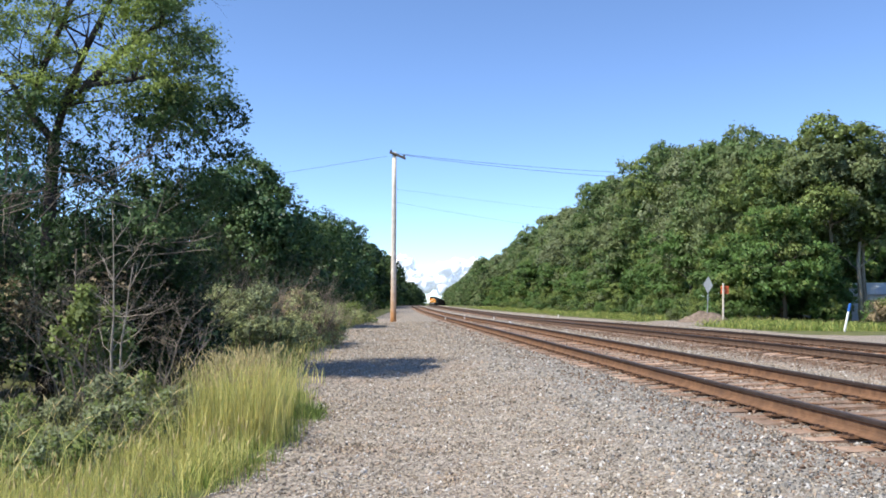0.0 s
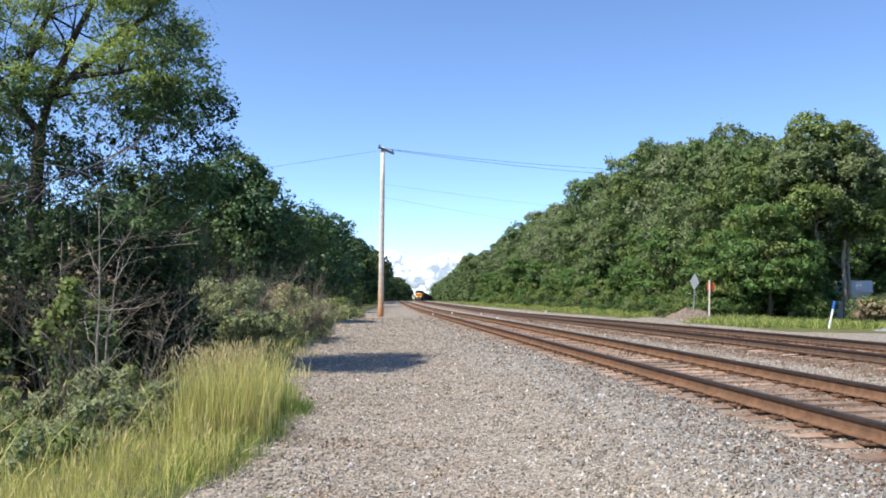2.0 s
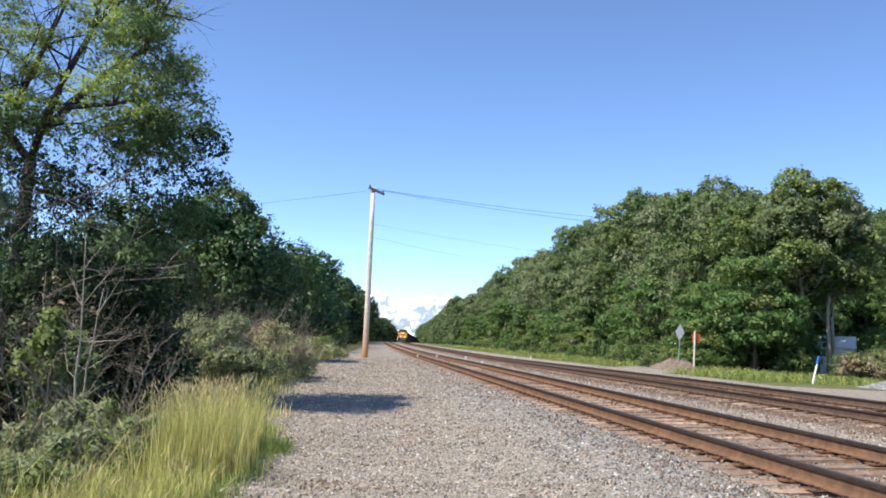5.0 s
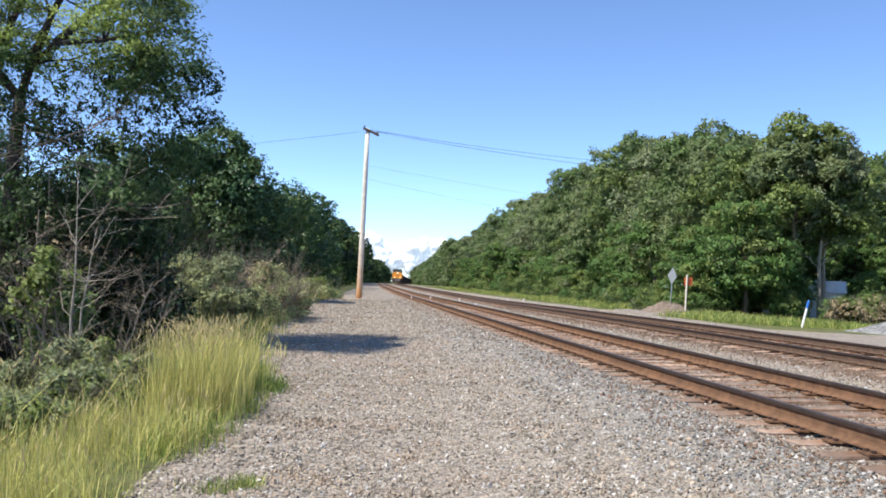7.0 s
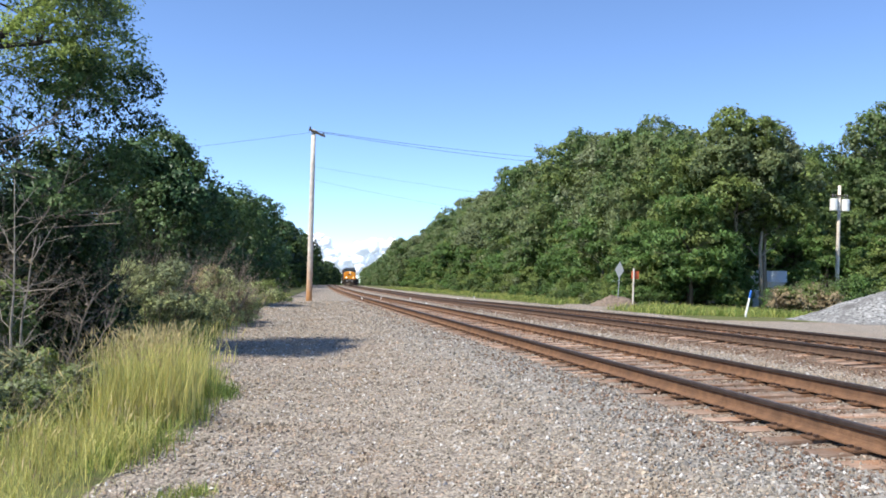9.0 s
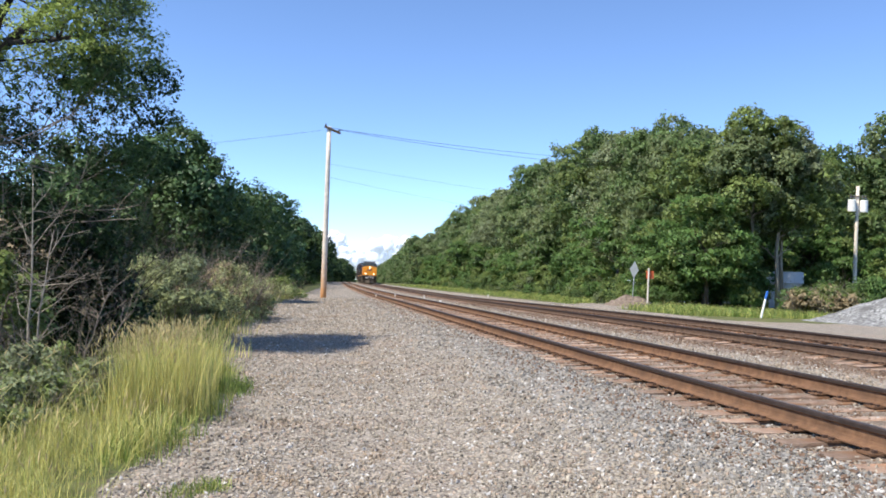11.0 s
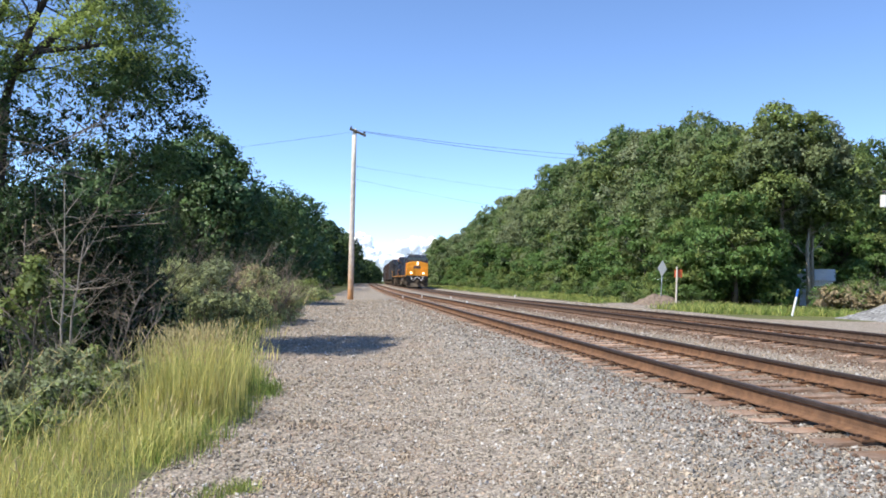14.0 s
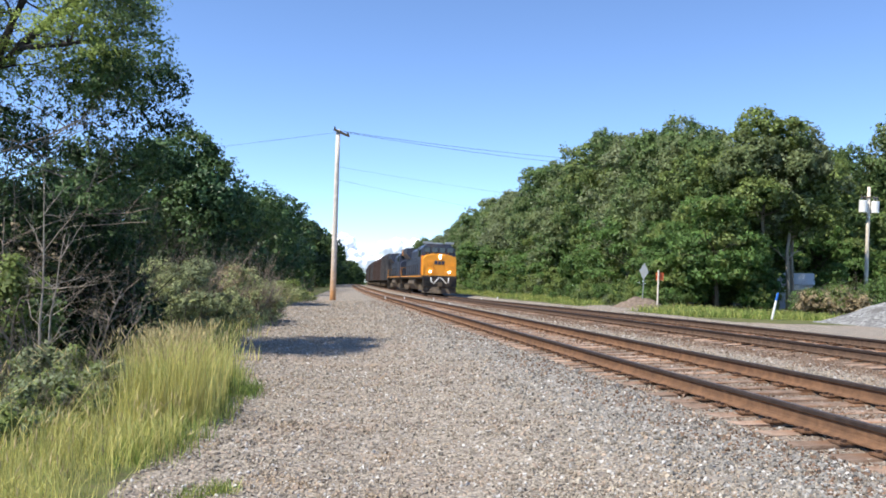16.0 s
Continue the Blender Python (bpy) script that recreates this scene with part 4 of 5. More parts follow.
    part("cab", Shape().prism([(-1.52, 1.68), (-1.55, 3.0), (-1.5, 4.05), (-1.05, 4.5), (1.05, 4.5), (1.5, 4.05), (1.55, 3.0), (1.52, 1.68)], -9.5, -6.9), body, loco)
    part("cab_front", Shape().prism([(-1.53, 1.75), (-1.53, 3.42), (1.53, 3.42), (1.53, 1.75)], -9.62, -9.5), nose, loco, "yellow cab front" if lead else "")
    for x0, x1 in ((-1.32, -0.72), (-0.62, -0.04), (0.04, 0.62), (0.72, 1.32)):
        part("windscreen", Shape().box(x0, x1, -9.57, -9.5, 3.72, 4.2, bevel=0.03), GLASS, loco)
    for x in (-1.53, 1.53):
        for y0 in (-9.1, -8.1):
            part("cab_window", Shape().box(x - 0.03, x + 0.03, y0, y0 + 0.8, 3.35, 4.0, bevel=0.02), GLASS, loco)
    # lights and number boards
    part("headlight", Shape().disc((0.02, -10.55, 3.46), (0, 1, 0), 0.1, 0.2).disc((0.02, -10.55, 3.24), (0, 1, 0), 0.1, 0.2), LAMP if lead else GLASS, loco, "lit twin headlight" if lead else "")
    for x in (-0.98, 0.98):
        part("ditch_light", Shape().disc((x * 0.86, -10.75, 2.02), (0, 1, 0), 0.12, 0.16), LAMP if lead else GLASS, loco, "lit ditch light" if lead else "")
        part("number_board", Shape().box(x - 0.42, x + 0.42, -9.4, -9.2, 4.5, 4.7, bevel=0.03), GALV, loco, "pale number board")
    if lead:
        mark = Shape()
        for k in range(3):
            mark.box(-0.46 + k * 0.31, -0.2 + k * 0.31, -10.585, -10.5, 2.66, 2.98, bevel=0.03)
        part("emblem", mark, NAVY, loco, "dark emblem blocks on the nose")
        part("antenna", Shape().box(-0.5, 0.5, -8.6, -8.0, 4.5, 4.66, bevel=0.03), GALV, loco)
    # long hood
    hood = Shape().prism([(-1.0, 1.68), (-1.0, 4.1), (-0.75, 4.42), (0.75, 4.42), (1.0, 4.1), (1.0, 1.68)], -6.9, 10.3)
    part("long_hood", hood, body, loco)
    part("flared_radiator", Shape().prism([(-1.0, 3.5), (-1.5, 4.05), (-1.5, 4.6), (1.5, 4.6), (1.5, 4.05), (1.0, 3.5)], 4.9, 10.2), body, loco)
    for y in np.arange(-6.2, 4.4, 1.1):
        for x in (-1.0, 1.0):
            part("hood_door", Shape().box(x - 0.025, x + 0.025, y, y + 0.95, 1.9, 3.5, bevel=0.012), body, loco)
    part("exhaust_stack", Shape().box(-0.35, 0.35, 0.3, 1.2, 4.4, 4.7, bevel=0.03), BLACK, loco)
    part("dynamic_brake", Shape().prism([(-1.25, 3.3), (-1.25, 4.3), (-0.9, 4.55), (0.9, 4.55), (1.25, 4.3), (1.25, 3.3)], -6.6, -3.6), body, loco)
    part("side_panel", Shape().box(-1.53, -1.505, 9.1, 9.8, 3.9, 4.5), YELLOW, loco, "yellow end panel") if lead else None
    wheels = truck(loco, -7.0, (-2.0, 0.0, 2.0), 0.53) + truck(loco, 7.0, (-2.0, 0.0, 2.0), 0.53)
    return loco, wheels


def freight_car(paint, label, height, seed):
    car = tagged(new("freight_car"), label, "freight car", group="freight cars of the train")
    r = random.Random(seed)
    half = 7.4
    part("body", Shape().prism([(-1.5, 1.15), (-1.55, 1.4), (-1.55, height - 0.25), (-1.35, height), (1.35, height), (1.55, height - 0.25), (1.55, 1.4), (1.5, 1.15)], -half, half), paint, car)
    for k in range(13):
        y = -half + 0.5 + k * (2 * half - 1.0) / 12
        for x in (-1.59, 1.59):
            part("rib", Shape().box(x - 0.045, x + 0.045, y - 0.05, y + 0.05, 1.2, height - 0.25), paint, car)
    part("roof_walk", Shape().box(-0.35, 0.35, -half, half, height, height + 0.09), paint, car)
    for e in (-1, 1):
        s = Shape()
        for x in (-1.4, -0.95):
            s.tube([(x, e * (half + 0.08), 1.0), (x, e * (half + 0.08), height)], 0.025, 5)
        for k in range(9):
            z = 1.2 + k * (height - 1.4) / 8
            s.tube([(-1.4, e * (half + 0.08), z), (-0.95, e * (half + 0.08), z)], 0.02, 5)
        part("ladder", s, paint, car)
        part("coupler", Shape().box(-0.13, 0.13, min(e * half, e * (half + 0.75)), max(e * half, e * (half + 0.75)), 0.75, 1.05, bevel=0.03), GRIME, car)
        truck(car, e * 5.4, (-0.88, 0.88), 0.46)
    part("underframe", Shape().box(-0.5, 0.5, -half, half, 0.85, 1.15), BLACK, car)
    return car


FRONT_END, SPEED = 72.0, 20.7  # where the leading coupler stands at 16 s, and metres a second
TRAIN = []


def build_train():
    lead, wheels = locomotive(True)
    second, _ = locomotive(False)
    TRAIN.append((lead, 11.2, wheels))
    TRAIN.append((second, 34.0, None))
    kinds = [freight_car(CAR_GREY, "tall dark grey freight car with ribbed sides", 4.95, 1), freight_car(CAR_BROWN, "tall brown freight car with ribbed sides", 4.8, 2)]
    at = 45.7
    for k in range(16):
        car = kinds[k] if k < 2 else copy_thing(kinds[(0, 1, 1, 0, 1)[k % 5]], Matrix())
        TRAIN.append((car, at + 8.2, None))
        at += 16.4


build_train()


def train_pose(y):
    slope = 2 * (y - 215) / 8560
    return pose(main_x(y), y, main_z(y), 0, -math.degrees(math.atan(main_tilt(y))), -math.degrees(math.atan(slope)))


def insect():
    """A dragonfly that crosses close before the lens."""
    bug = tagged(new("dragonfly"), "small dark dragonfly in flight with clear wings", "insect")
    part("body", Shape().tube([(0, -0.012, 0), (0, -0.006, 0.001), (0, 0.004, 0.001), (0, 0.03, 0)], [0.002, 0.0035, 0.0032, 0.001], 7), BLACK, bug, smooth=True)
    part("head", Shape().tube([(0, -0.017, 0), (0, -0.0145, 0), (0, -0.012, 0)], [0.0015, 0.003, 0.0018], 7), BLACK, bug, smooth=True)
    for sx in (-1, 1):
        for y, up in ((-0.004, 0.006), (0.003, -0.002)):
            part("wing", Shape().add([(0, y, 0.002), (sx * 0.011, y - 0.003, up * 0.6), (sx * 0.022, y, up), (sx * 0.014, y + 0.005, up * 0.6)], [(0, 1, 2, 3)]), WING, bug, "clear wing")
    return bug


WING = material("clear grey wing", (0.25, 0.28, 0.32), 0.3, through_light=0.6)
BUG = insect()


# ---- cloud bank ----
def clouds():
    rng = random.Random(21)
    m = bpy.data.materials.new("white cloud")
    m.use_nodes = True
    b = m.node_tree.nodes["Principled BSDF"]
    b.inputs["Base Color"].default_value = (0.9, 0.9, 0.92, 1)
    b.inputs["Roughness"].default_value = 1.0
    # a faint bluish glow is added to stand for light scattered in the cloud
    b.inputs["Emission Color"].default_value = (0.75, 0.82, 1.0, 1)
    b.inputs["Emission Strength"].default_value = 0.2
    s = Shape()
    for k in range(170):
        f = rng.uniform(-1, 1)
        r = rng.uniform(20, 46) * (1 - 0.3 * abs(f))
        top = (118 + 100 * noise.noise(Vector((f * 3.1, 3, 0)))) * rng.uniform(0.1, 1) + 30
        bm = bmesh.new()
        bmesh.ops.create_icosphere(bm, subdivisions=3, radius=1)
        for v in bm.verts:
            v.co *= r * (1 + 0.35 * noise.noise(v.co * 1.7 + Vector((k, 0, 0))) + 0.12 * noise.noise(v.co * 5 + Vector((k, 4, 0))))
            v.co += Vector((150 + f * 480, 4000 + rng.uniform(-1, 1), 20 + top))
        s.take(bm)
    ob = new("cloud_bank", s.mesh("cloud_bank", m, smooth=True))
    return tagged(ob, "white summer cloud bank low over the horizon", "cloud", kind="structure")


clouds()


# ---- brush, grass and weeds beside the gravel ----
def big_locust():
    """The tree over the brush: a forked trunk coloured dark for the shade it stands in, spreading limbs and small airy
    leaves.
    """
    rng = random.Random(77)
    tree = tagged(new("locust_tree"), "airy locust tree with forked dark trunk and small leaves", "tree")
    tree.matrix_basis = pose(-6.95, 16.0, -0.4)
    s = Shape()
    s.tube([(0.1, 0, -0.3), (0.0, 0, 1.5), (0.02, 0, 3.4), (0.06, 0, 4.9)], [0.17, 0.14, 0.125, 0.11], 9)
    ends = [((0.06, 0, 4.85), (-0.45, 0.1, 5.4), (-0.9, 0.1, 6.1), (-1.6, 0, 6.5)), ((0.06, 0, 4.9), (0.25, -0.1, 5.5), (0.7, -0.2, 5.9), (1.6, -0.3, 6.0), (2.4, -0.3, 6.2)),
            ((-0.45, 0.1, 5.4), (-0.4, 0.3, 6.2), (-0.1, 0.5, 7.3), (0.3, 0.4, 8.3)), ((0.7, -0.2, 5.9), (1.2, 0.2, 6.7), (1.9, 0.3, 7.3), (2.2, 0.2, 8.0)), ((0.25, -0.1, 5.5), (0.4, 0.3, 6.6), (0.9, 0.2, 7.6), (1.1, 0.0, 8.6))]
    for path in ends:
        s.tube(path, [0.085 * (1 - 0.7 * k / (len(path) - 1)) for k in range(len(path))], 7)
        for q, e in zip(path[1:], path[2:] + (path[-1],)):
            for _ in range(3):
                limbs(s, q, (rng.gauss(0.25, 0.8), rng.gauss(0, 0.7), rng.gauss(0.35, 0.5)), rng.uniform(0.8, 1.5), 0.028, 2, rng, spread_by=0.7, fork=3)
    part("trunk", s, TWIG_SHADED, tree, "forked trunk and limbs with shade in their dark colour", smooth=True)
    twigs = Shape()
    for k in range(54):
        limbs(twigs, (rng.uniform(-2.2, 2.4), rng.uniform(-1.3, 0.6), rng.uniform(2.2, 4.4)), (rng.gauss(0.5, 0.6), rng.gauss(0, 0.4), rng.uniform(0.1, 1.0)), rng.uniform(0.9, 1.9), 0.014, 2, rng, spread_by=0.6, fork=3, sides=4)
    part("branchwork", twigs, TWIG, tree, "fine grey inner twigs")
    # flat sprays of leaves fill the crown up to its uneven outer line
    edge = [(3.2, 2.9), (4.2, 3.3), (4.8, 3.4), (5.4, 3.3), (6.1, 3.2), (7.0, 3.0), (7.8, 2.6), (9.4, 1.6)]
    lob = []
    for k in range(170):
        z = rng.uniform(5.0, 9.3)
        x = rng.uniform(-4.2, lerp_table(edge, z) - 0.3) if k % 6 else lerp_table(edge, z) - rng.uniform(0.1, 1.0)
        lob.append(((x, rng.uniform(-1.8, 1.8), z), (rng.uniform(0.32, 0.72), rng.uniform(0.4, 0.7), rng.uniform(0.12, 0.24))))
    part("crown", crown("crown", lob, 66000, 0.075, (LEAF_LOCUST, LEAF_MID), 5, clump=0.14, share=0.25, low=-1, aspect=0.5, jitter=0.4, stray=0.12, corners=4, lift=0.9, crisp=0.3, flat=0.6), LEAF_LOCUST, tree)
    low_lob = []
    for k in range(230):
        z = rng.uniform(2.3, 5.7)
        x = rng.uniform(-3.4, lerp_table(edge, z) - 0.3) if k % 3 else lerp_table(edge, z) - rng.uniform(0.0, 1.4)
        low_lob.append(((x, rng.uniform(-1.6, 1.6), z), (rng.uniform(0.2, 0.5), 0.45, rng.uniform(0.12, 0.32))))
    # shade inside the lower crown is put into darker leaf colours
    part("lower_crown", crown("lower_crown", low_lob, 33000, 0.085, (LEAF_DARK_SHADED, LEAF_DEEP), 6, clump=0.13, share=0.5, low=-1, aspect=0.5, jitter=0.5, stray=0.2, corners=4, crisp=0.3), LEAF_DARK_SHADED, tree, "sparse lower foliage with shade put into its darker colour")
    return tree


big_locust()


def brush(name, label, x, y, height, width, seed, mats, count, size, stems, twig, share=0.3, category="shrub", fork=3, upright=0.8, leafy=0.9, clump=0.16, lobes_k=16, lobe=1.0, thick=0.018):
    """A many-stemmed shrub with fine twigs and small leaves."""
    rng = random.Random(seed)
    sh = tagged(new(name), label, category)
    sh.matrix_basis = pose(x, y, ground_z(x, y) - 0.04, 0, 0)
    s = Shape()
    for k in range(stems):
        a = rng.uniform(0, 2 * math.pi)
        r = width * 0.22 * math.sqrt(rng.random())
        limbs(s, (math.cos(a) * r, math.sin(a) * r, 0), (math.cos(a) * (1 - upright) + rng.gauss(0, 0.12), math.sin(a) * (1 - upright) + rng.gauss(0, 0.12), 0.75), height * rng.uniform(0.55, 0.8), thick, 2, rng, spread_by=0.5, fork=fork, sides=4)
    part("branchwork", s, twig, sh)
    if count:
        lob = []
        for k in range(lobes_k):
            a, f = rng.uniform(0, 2 * math.pi), rng.random()
            reach = width * 0.42 * math.sin(math.pi * (0.3 + 0.6 * f)) * rng.uniform(0.3, 1)
            lob.append(((math.cos(a) * reach, math.sin(a) * reach, height * (0.14 + leafy * 0.74 * f)), (width * lobe * rng.uniform(0.12, 0.2), width * lobe * 0.17, height * (0.6 + 0.4 * lobe) * rng.uniform(0.1, 0.16))))
        part("foliage", crown("foliage", lob, count, size, mats, seed, clump=clump, share=share, low=-0.9, jitter=0.4, stray=0.15, crisp=0.2, lift=0.7), mats[0], sh)
    return sh


# thicket under the locust tree, with its shade put into the dark colours
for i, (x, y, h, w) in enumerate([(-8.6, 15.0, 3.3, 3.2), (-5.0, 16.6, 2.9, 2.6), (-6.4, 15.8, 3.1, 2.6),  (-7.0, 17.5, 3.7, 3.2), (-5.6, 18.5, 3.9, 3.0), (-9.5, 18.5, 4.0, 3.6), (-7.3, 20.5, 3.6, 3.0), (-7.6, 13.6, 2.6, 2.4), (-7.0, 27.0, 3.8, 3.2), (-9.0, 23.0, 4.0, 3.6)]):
    brush("thicket_shrub", "tangled leafy thicket shrub with shade put into its dark colours", x, y, h, w, 200 + i, (LEAF_DARK_SHADED, LEAF_MID), 7500, 0.115, 13, TWIG_SHADED, share=0.12, lobes_k=22, lobe=0.7)
for i, (x, y, h, w) in enumerate([(-5.9, 14.6, 3.4, 2.6), (-4.9, 15.4, 2.6, 2.4), (-6.8, 14.0, 2.4, 2.0)]):
    brush("bare_shrub", "bare tangled grey shrub with dead twigs", x, y, h, w, 230 + i, (LEAF_DARK_SHADED, LEAF_BROWN), 1500, 0.07, 8, TWIG, share=0.3, fork=3, thick=0.009)


def dead_sapling(x, y, seed, height, label, mat=None, stems=2, lean=0.0):
    rng = random.Random(seed)
    t = tagged(new("dead_sapling"), label, "dead sapling")
    t.matrix_basis = pose(x, y, ground_z(x, y) - 0.03)
    s = Shape()
    for k in range(stems):
        path = [(0.05 * k, 0, -0.1)]
        for j in range(1, 7):
            f = j / 6
            path.append(((k - 0.5) * 0.32 * f + lean * f + rng.gauss(0, 0.025), rng.gauss(0, 0.03), height * f * (1 - 0.25 * k)))
        s.tube(path, [0.024 * (1 - 0.8 * j / 6) for j in range(7)], 6)
        for q in path[1:6]:
            for _ in range(3):
                limbs(s, q, (rng.gauss(0, 0.7), rng.gauss(0, 0.7), rng.uniform(0.3, 1.0)), rng.uniform(0.3, 0.75), 0.008, 2, rng, spread_by=0.5, fork=2, sides=4, wiggle=0.2)
    part("branchwork", s, mat or BARK_PALE, t, smooth=True)
    return t


dead_sapling(-4.25, 12.2, 301, 3.1, "pale dead sapling with two bare stems")
dead_sapling(-3.9, 13.0, 302, 1.5, "leaning grey dead branches in the thicket", mat=TWIG, stems=2, lean=0.6)
dead_sapling(-5.2, 13.4, 303, 2.6, "thin grey dead sapling in the thicket", mat=TWIG)

# grey-green shrubs at the edge of the gravel
brush("grey_shrub", "low rounded grey-green shrub at the gravel's edge", -4.5, 22.3, 2.3, 4.2, 410, (LEAF_SAGE, LEAF_GREY), 26000, 0.06, 36, TWIG, share=0.4, fork=3, clump=0.08, lobes_k=40, lobe=0.6)
brush("grey_shrub", "dry tan and grey twiggy shrub at the gravel's edge", -3.4, 24.6, 2.0, 3.2, 411, (LEAF_TAN, LEAF_SAGE), 12000, 0.05, 40, TWIG, share=0.5, fork=3, clump=0.08, lobes_k=40, lobe=0.6)
brush("grey_shrub", "dry tan twiggy shrub spreading onto the gravel", -2.9, 26.5, 1.3, 2.2, 412, (LEAF_TAN, LEAF_SAGE), 6500, 0.06, 24, TWIG, share=0.5, fork=3, clump=0.1)
brush("green_shrub", "small fresh green shrub near the pole", -3.4, 46.0, 1.4, 3.0, 413, (LEAF_LIGHT, LEAF_SAGE), 4200, 0.09, 10, TWIG, share=0.4, clump=0.14)
brush("green_shrub", "small green shrub among the verge weeds", -4.4, 36.0, 1.2, 2.6, 414, (LEAF_FRESH, LEAF_GREY), 4200, 0.09, 10, TWIG, share=0.4, clump=0.14)
brush("green_shrub", "grey-green leafy weeds below the thicket", -4.9, 9.6, 0.95, 2.0, 415, (LEAF_GREY, LEAF_LIGHT), 8200, 0.05, 24, TWIG, share=0.4, clump=0.06, lobes_k=70, lobe=0.4, thick=0.006)
for i, (x, y, h, w) in enumerate([(-7.3, 12.8, 2.5, 2.4), (-8.4, 12.2, 2.7, 2.4)]):
    brush("brown_shrub", "brownish dry-leaved shrub at the thicket's edge", x, y, h, w, 430 + i, (LEAF_BROWN, LEAF_GREY), 8000, 0.075, 9, TWIG, share=0.55, clump=0.1, lobes_k=34, lobe=0.6, thick=0.01)
brush("green_shrub", "leafy green shrub lit at the thicket's edge", -5.0, 13.2, 2.2, 1.5, 435, (LEAF_LIGHT, LEAF_MID), 4200, 0.08, 12, TWIG, share=0.4, clump=0.1, lobes_k=26, lobe=0.6)
brush("green_shrub", "grey-green leafy weeds below the thicket", -3.6, 10.4, 0.95, 1.9, 416, (LEAF_GREY, LEAF_LIGHT), 8200, 0.05, 24, TWIG, share=0.4, clump=0.06, lobes_k=70, lobe=0.4, thick=0.006)
brush("green_shrub", "grey-green leafy weeds among the grass", -3.0, 8.8, 0.75, 1.4, 420, (LEAF_LIGHT, LEAF_GREY), 5600, 0.045, 22, TWIG, share=0.4, clump=0.05, lobes_k=60, lobe=0.4, thick=0.006)
brush("green_shrub", "grey-green leafy weeds among the grass", -3.9, 8.4, 0.65, 1.4, 421, (LEAF_LIGHT, LEAF_GREY), 5600, 0.045, 22, TWIG, share=0.4, clump=0.05, lobes_k=60, lobe=0.4, thick=0.006)
for i, (x, y, h, w) in enumerate([(-3.1, 7.7, 0.55, 1.3), (-4.4, 7.3, 0.6, 1.5), (-2.6, 9.6, 0.7, 1.1), (-5.4, 8.4, 0.8, 1.7)]):
    brush("green_shrub", "light green leafy weeds among the grass", x, y, h, w, 440 + i, (LEAF_LIGHT, LEAF_GREY), 5200, 0.045, 20, TWIG, share=0.45, clump=0.05, lobes_k=60, lobe=0.4, thick=0.005)
brush("tan_shrub", "dry tan and green shrub beside the stone heap", 21.6, 37.2, 1.5, 2.6, 422, (LEAF_TAN, LEAF_LIGHT), 4200, 0.13, 18, TWIG, share=0.5, clump=0.16)
brush("tan_shrub", "dry tan and green shrub beside the stone heap", 23.8, 38.4, 1.7, 2.8, 423, (LEAF_LIGHT, LEAF_TAN), 4200, 0.13, 14, TWIG, share=0.5, clump=0.16)
brush("green_shrub", "grey-green leafy weeds below the thicket", -6.2, 10.4, 1.2, 2.6, 417, (LEAF_GREY, LEAF_LIGHT), 6500, 0.06, 30, TWIG, share=0.3, clump=0.07, lobes_k=60, lobe=0.4)


def blades(name, label, spots, rng, low, high, wide, mats, seeds=0.0, lean=0.25, category="grass"):
    """Blades of grass at the spots, each a bent tapering strip; some carry a seed head."""
    spots = [p for p in spots if p[0] < 5 or gravel_mask(*p) < 0.5]
    n = len(spots)
    base = np.array([(x, y, ground_z(x, y) - 0.03) for x, y in spots])
    h = rng.uniform(low, high, n)
    a = rng.uniform(0, 2 * np.pi, n)
    side = np.stack([np.cos(a), np.sin(a), np.zeros(n)], 1)
    w = wide * rng.uniform(0.6, 1.3, n)
    b = rng.uniform(0, 2 * np.pi, n)
    bend = np.stack([np.cos(b), np.sin(b), np.zeros(n)], 1) * (h * np.abs(rng.normal(0, lean, n)))[:, None]
    up = np.array((0, 0, 1.0))
    rows = []
    for f, wf in ((0, 1.0), (0.5, 0.8), (0.85, 0.45), (1.0, 0.08)):
        c = base + up * (h * f * (1 - 0.12 * f))[:, None] + bend * f ** 2
        rows += [c - side * (w * wf / 2)[:, None], c + side * (w * wf / 2)[:, None]]
    verts = np.stack(rows, 1).reshape(-1, 3)
    faces = [(o + 2 * k, o + 2 * k + 1, o + 2 * k + 3, o + 2 * k + 2) for o in range(0, 8 * n, 8) for k in range(3)]
    pick = (rng.random(n) < 0.4).astype(int)
    mi = np.repeat(pick, 3)
    extra_v, extra_f = [], []
    if seeds:
        for i in np.where(rng.random(n) < seeds)[0]:
            if h[i] < (low + high) / 2:
                continue
            t = base[i] + up * h[i] * 0.9 + bend[i]
            d = np.array((bend[i][0] * 0.3, bend[i][1] * 0.3, 0.085 * rng.uniform(0.6, 1.4)))
            o = len(verts) + len(extra_v)
            s1, s2 = side[i] * 0.006, np.cross(side[i], up) * 0.006
            extra_v += [t, t + d * 0.4 + s1, t + d * 0.4 + s2, t + d * 0.4 - s1, t + d * 0.4 - s2, t + d]
            extra_f += [(o, o + 1 + k, o + 1 + (k + 1) % 4) for k in range(4)] + [(o + 5, o + 1 + (k + 1) % 4, o + 1 + k) for k in range(4)]
    me = bpy.data.meshes.new(name)
    me.from_pydata(list(map(tuple, verts)) + [tuple(v) for v in extra_v], [], faces + extra_f)
    for m in (*mats, SEED):
        me.materials.append(m)
    me.polygons.foreach_set("material_index", np.concatenate([mi, np.full(len(extra_f), len(mats))]).astype(np.int32))
    return tagged(new(name, me), label, category, kind="stuff")


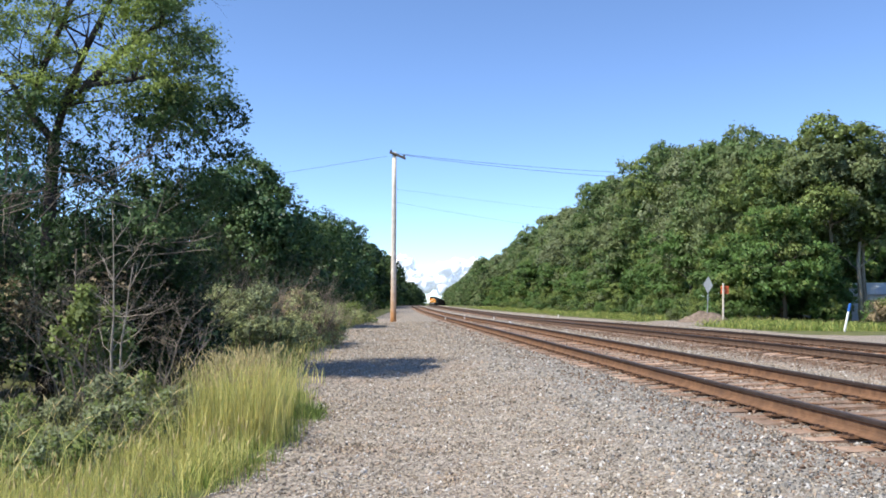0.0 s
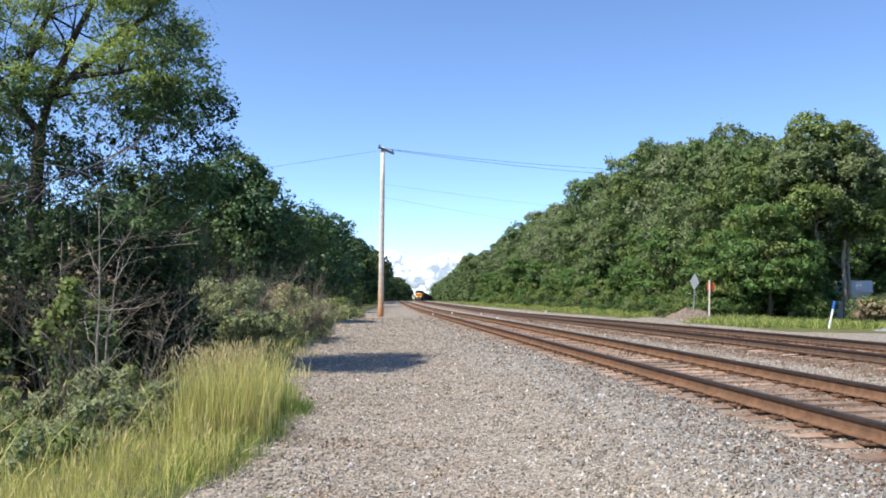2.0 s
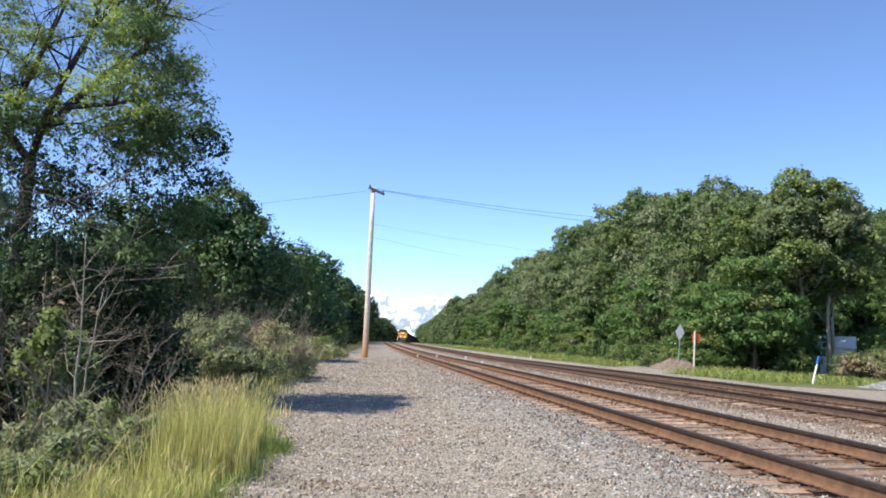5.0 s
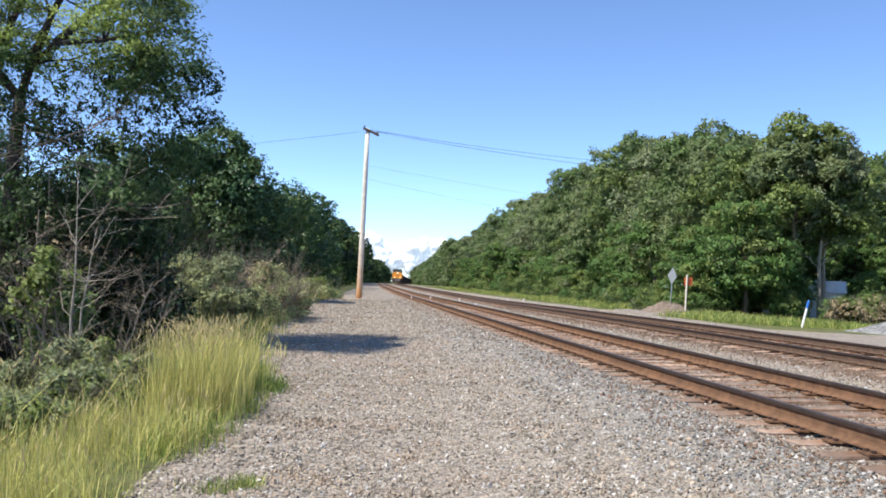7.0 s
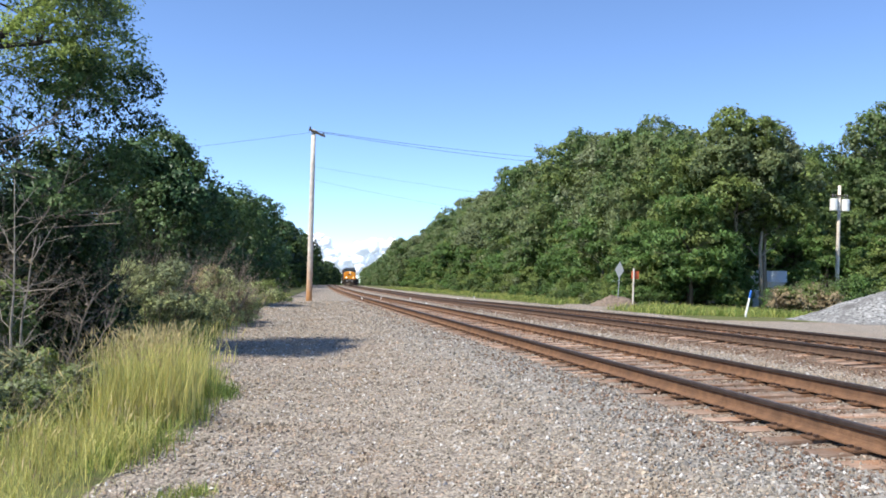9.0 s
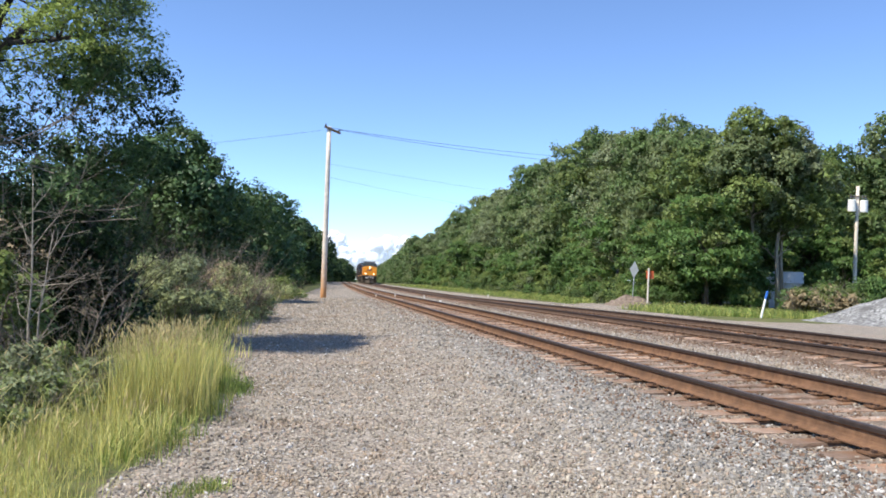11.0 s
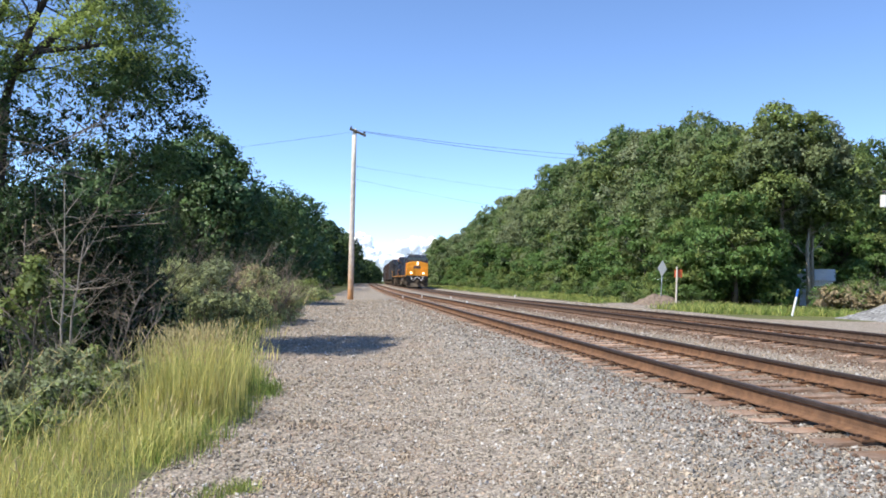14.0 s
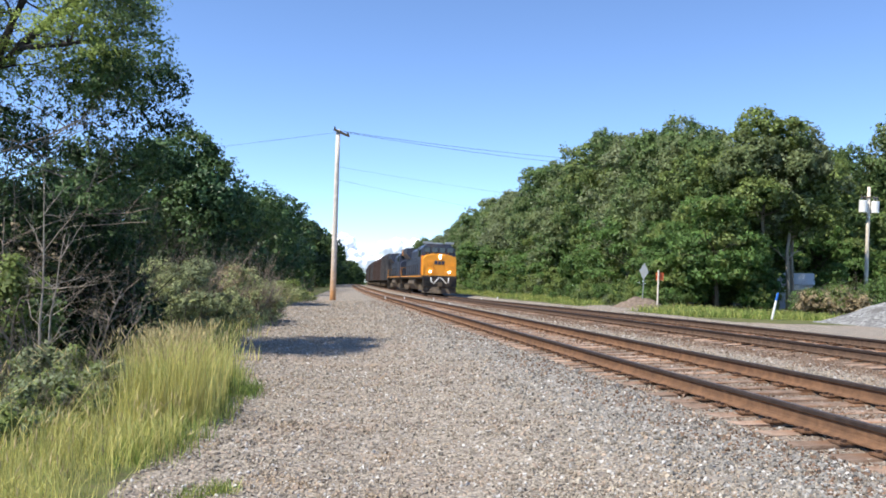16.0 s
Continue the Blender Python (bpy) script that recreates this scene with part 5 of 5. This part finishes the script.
def tufts(rng, count, area, groups, spread_by):
    """Spots gathered in tufts over a strip: area gives (x, y) from two numbers in 0..1."""
    centres = [area(rng.random(), rng.random()) for _ in range(groups)]
    out = []
    for k in range(count):
        x, y = centres[rng.integers(groups)]
        out.append((x + rng.normal(0, spread_by), y + rng.normal(0, spread_by)))
    return out


def grasses():
    rng = np.random.default_rng(55)
    blades("tall_grass", "tall yellow-green grass with tan seed heads beside the gravel",
           tufts(rng, 5600, lambda a, b: (verge_x(8.4 + 2.9 * b) - 0.12 - (0.45 + 0.75 * b) * a, 8.4 + 2.9 * b), 70, 0.15), rng, 0.35, 0.98, 0.007, (STRAW, GRASS_YELLOW), seeds=0.3, lean=0.2)
    blades("tall_grass", "yellow-green grass along the gravel's edge",
           tufts(rng, 4200, lambda a, b: (verge_x(4.6 + 4.4 * b) - 0.05 - 1.5 * a, 4.6 + 4.4 * b), 120, 0.13), rng, 0.12, 0.42, 0.006, (STRAW, GRASS_YELLOW), seeds=0.1, lean=0.4)
    blades("meadow_grass", "green and yellow weedy grass below the thicket",
           tufts(rng, 6500, lambda a, b: (-2.0 - 4.5 * a, 4.4 + 4.2 * b), 110, 0.2), rng, 0.12, 0.42, 0.006, (GRASS_YELLOW, STRAW), seeds=0.06, lean=0.42)
    blades("tall_grass", "scattered pale tall grass stems among the weeds",
           tufts(rng, 420, lambda a, b: (-1.9 - 2.6 * a, 5.2 + 4.5 * b), 60, 0.15), rng, 0.5, 0.95, 0.007, (STRAW, GRASS_YELLOW), seeds=0.5, lean=0.45)
    blades("verge_grass", "short green grass at the foot of the tall grass",
           tufts(rng, 3600, lambda a, b: (verge_x(6 + 7 * b) + 0.16 - 0.5 * a, 6 + 7 * b), 80, 0.1), rng, 0.06, 0.3, 0.008, (GRASS, GRASS_YELLOW), lean=0.45)
    blades("verge_grass", "green grass tuft spreading onto the gravel",
           tufts(rng, 700, lambda a, b: (-1.5 + 0.3 * a, 10.2 + 0.8 * b), 14, 0.09), rng, 0.08, 0.26, 0.009, (GRASS, GRASS_DEEP), lean=0.5)
    blades("gravel_tuft", "small green grass tuft growing in the gravel", tufts(rng, 420, lambda a, b: (-1.12 + 0.3 * a, 5.75 + 0.25 * b), 5, 0.07), rng, 0.05, 0.14, 0.007, (GRASS, GRASS_YELLOW), lean=0.5)
    blades("verge_grass", "yellowish weeds along the gravel further on",
           tufts(rng, 5200, lambda a, b: (verge_x(13 + 45 * b) - 0.1 - 1.6 * a, 13 + 45 * b), 160, 0.25), rng, 0.2, 0.6, 0.016, (STRAW, GRASS), seeds=0.2, lean=0.3)
    blades("far_verge_grass", "green grass and weeds beyond the main track",
           tufts(rng, 20000, lambda a, b: (far_verge_x(34 + 110 * b * b) + 0.3 + 7.5 * a, 34 + 110 * b * b), 900, 0.4), rng, 0.1, 0.5, 0.03, (GRASS, GRASS_YELLOW), seeds=0.05, lean=0.7)
    return None


GRASS_YELLOW = material("light yellow green grass", (0.44, 0.45, 0.135), 0.6, vary=0.25, scale=2, island=0.35, through_light=0.35)
grasses()


# ---- ballast stones ----
def stone_block(rng, n, xy, size):
    """Loose stones: sharp-edged lumps of uneven shape."""
    knob = np.array([(1, 0, 0), (-1, 0, 0), (0, 1, 0), (0, -1, 0), (0, 0, 1), (0, 0, -1)], dtype=float)
    v = (knob[None] + rng.normal(0, 0.22, (n, 6, 3))) * rng.uniform(0.7, 1.3, (n, 1, 3))
    q = rng.normal(0, 1, (n, 3, 3))
    q, _ = np.linalg.qr(q)
    v = np.einsum("nij,nkj->nki", q, v) * (size * 0.5)[:, None, None]
    z = np.array([ground_z(x, y) for x, y in xy])
    return v + np.stack([xy[:, 0], xy[:, 1], z + size * 0.12], 1)[:, None, :]


FACES = [(0, 2, 4), (2, 1, 4), (1, 3, 4), (3, 0, 4), (2, 0, 5), (1, 2, 5), (3, 1, 5), (0, 3, 5)]


def ballast():
    rng = np.random.default_rng(91)
    pts = []
    while len(pts) < 110000:
        y = 4.6 + 44 * rng.random() ** 2.3
        x = rng.uniform(verge_x(y) - 0.05, main_x(y) - 1.3 if y < 14 else main_x(y) + 3.5)
        if y < 9 and x > 2.2 + y * 0.55:
            continue
        if abs(x - side_x(y)) < 1.25 and rng.random() < 0.6:
            continue
        if abs(x - main_x(y)) < 1.25 and rng.random() < 0.6:
            continue
        pts.append((x, y))
    xy = np.array(pts)
    near_track = np.clip((xy[:, 0] - np.array([side_x(y) for _, y in pts]) + 3.6) / 1.6, 0, 1)
    size = np.minimum(rng.lognormal(0, 0.33, len(xy)), 1.9) * (0.019 + 0.002 * near_track) * (1 + xy[:, 1] / 34)
    v = stone_block(rng, len(xy), xy, size)
    kind = rng.choice(3, len(xy), p=(0.70, 0.10, 0.20))
    fresh = np.array([shoulder_mask(x, y) for x, y in pts])
    kind = np.where((rng.random(len(xy)) < fresh) & (kind != 1), 4, kind)
    between = np.array([min(abs(x - side_x(y)), abs(x - main_x(y))) < 2.1 for x, y in pts])
    kind = np.where(between & (rng.random(len(xy)) < np.array([0.25 + 0.6 * oil_mask(x, y) for x, y in pts])), 3, kind)
    me = bpy.data.meshes.new("ballast_stones")
    faces = [tuple(o + k for k in f) for o in range(0, 6 * len(xy), 6) for f in FACES]
    me.from_pydata(v.reshape(-1, 3).tolist(), [], faces)
    for m in (STONE, STONE_PALE, STONE_TAN, STONE_RUST, STONE_GREY):
        me.materials.append(m)
    me.polygons.foreach_set("material_index", np.repeat(kind, 8).astype(np.int32))
    tagged(new("ballast_stones", me), "loose grey and tan crushed stones of the trackside", "ballast", kind="stuff")


STONE_PALE = material("pale quartz stone", (0.50, 0.475, 0.44), 0.8, vary=0.15, scale=25, island=0.2)
STONE_GREY = material("fresh bluish grey stone", (0.235, 0.222, 0.2), 0.8, vary=0.2, scale=25, island=0.5)
STONE_RUST = material("rust-stained stone", (0.17, 0.11, 0.075), 0.85, vary=0.25, scale=25, island=0.4)
STONE_TAN = material("tan stone", (0.32, 0.25, 0.19), 0.85, vary=0.2, scale=25, island=0.4)
ballast()


# ---- movement ----
def motions():
    walk(BUG, [(0.0, pose(1.9, 3.1, 4.6, 0, 0, 40)), (14.7, pose(1.75, 2.9, 4.3, 0, 0, 40)), (14.9, pose(0.78, 2.45, 2.75, 20, 10, 60)), (15.0, pose(0.86, 2.5, 2.32, 15, 25, 80)), (15.1, pose(0.96, 2.6, 2.12, -10, 5, 95)),
               (15.3, pose(1.6, 2.9, 1.7, -10, 0, 110)), (15.6, pose(3.6, 3.2, 1.5, 0, 0, 110)), (16.0, pose(7.0, 3.6, 1.8, 0, 0, 115))])
    for thing, back, wheels in TRAIN:
        rows = []
        for k in range(17):
            y = FRONT_END + SPEED * (16 - k) + back
            rows.append((float(k), train_pose(y)))
        walk(thing, rows)
        for w in wheels or ():
            base = w.matrix_local.translation.copy()
            step = 1 / 30
            walk(w, [(k * step, Matrix.Translation(base) @ Matrix.Rotation(SPEED * k * step / 0.53, 4, "X")) for k in range(481)])


motions()
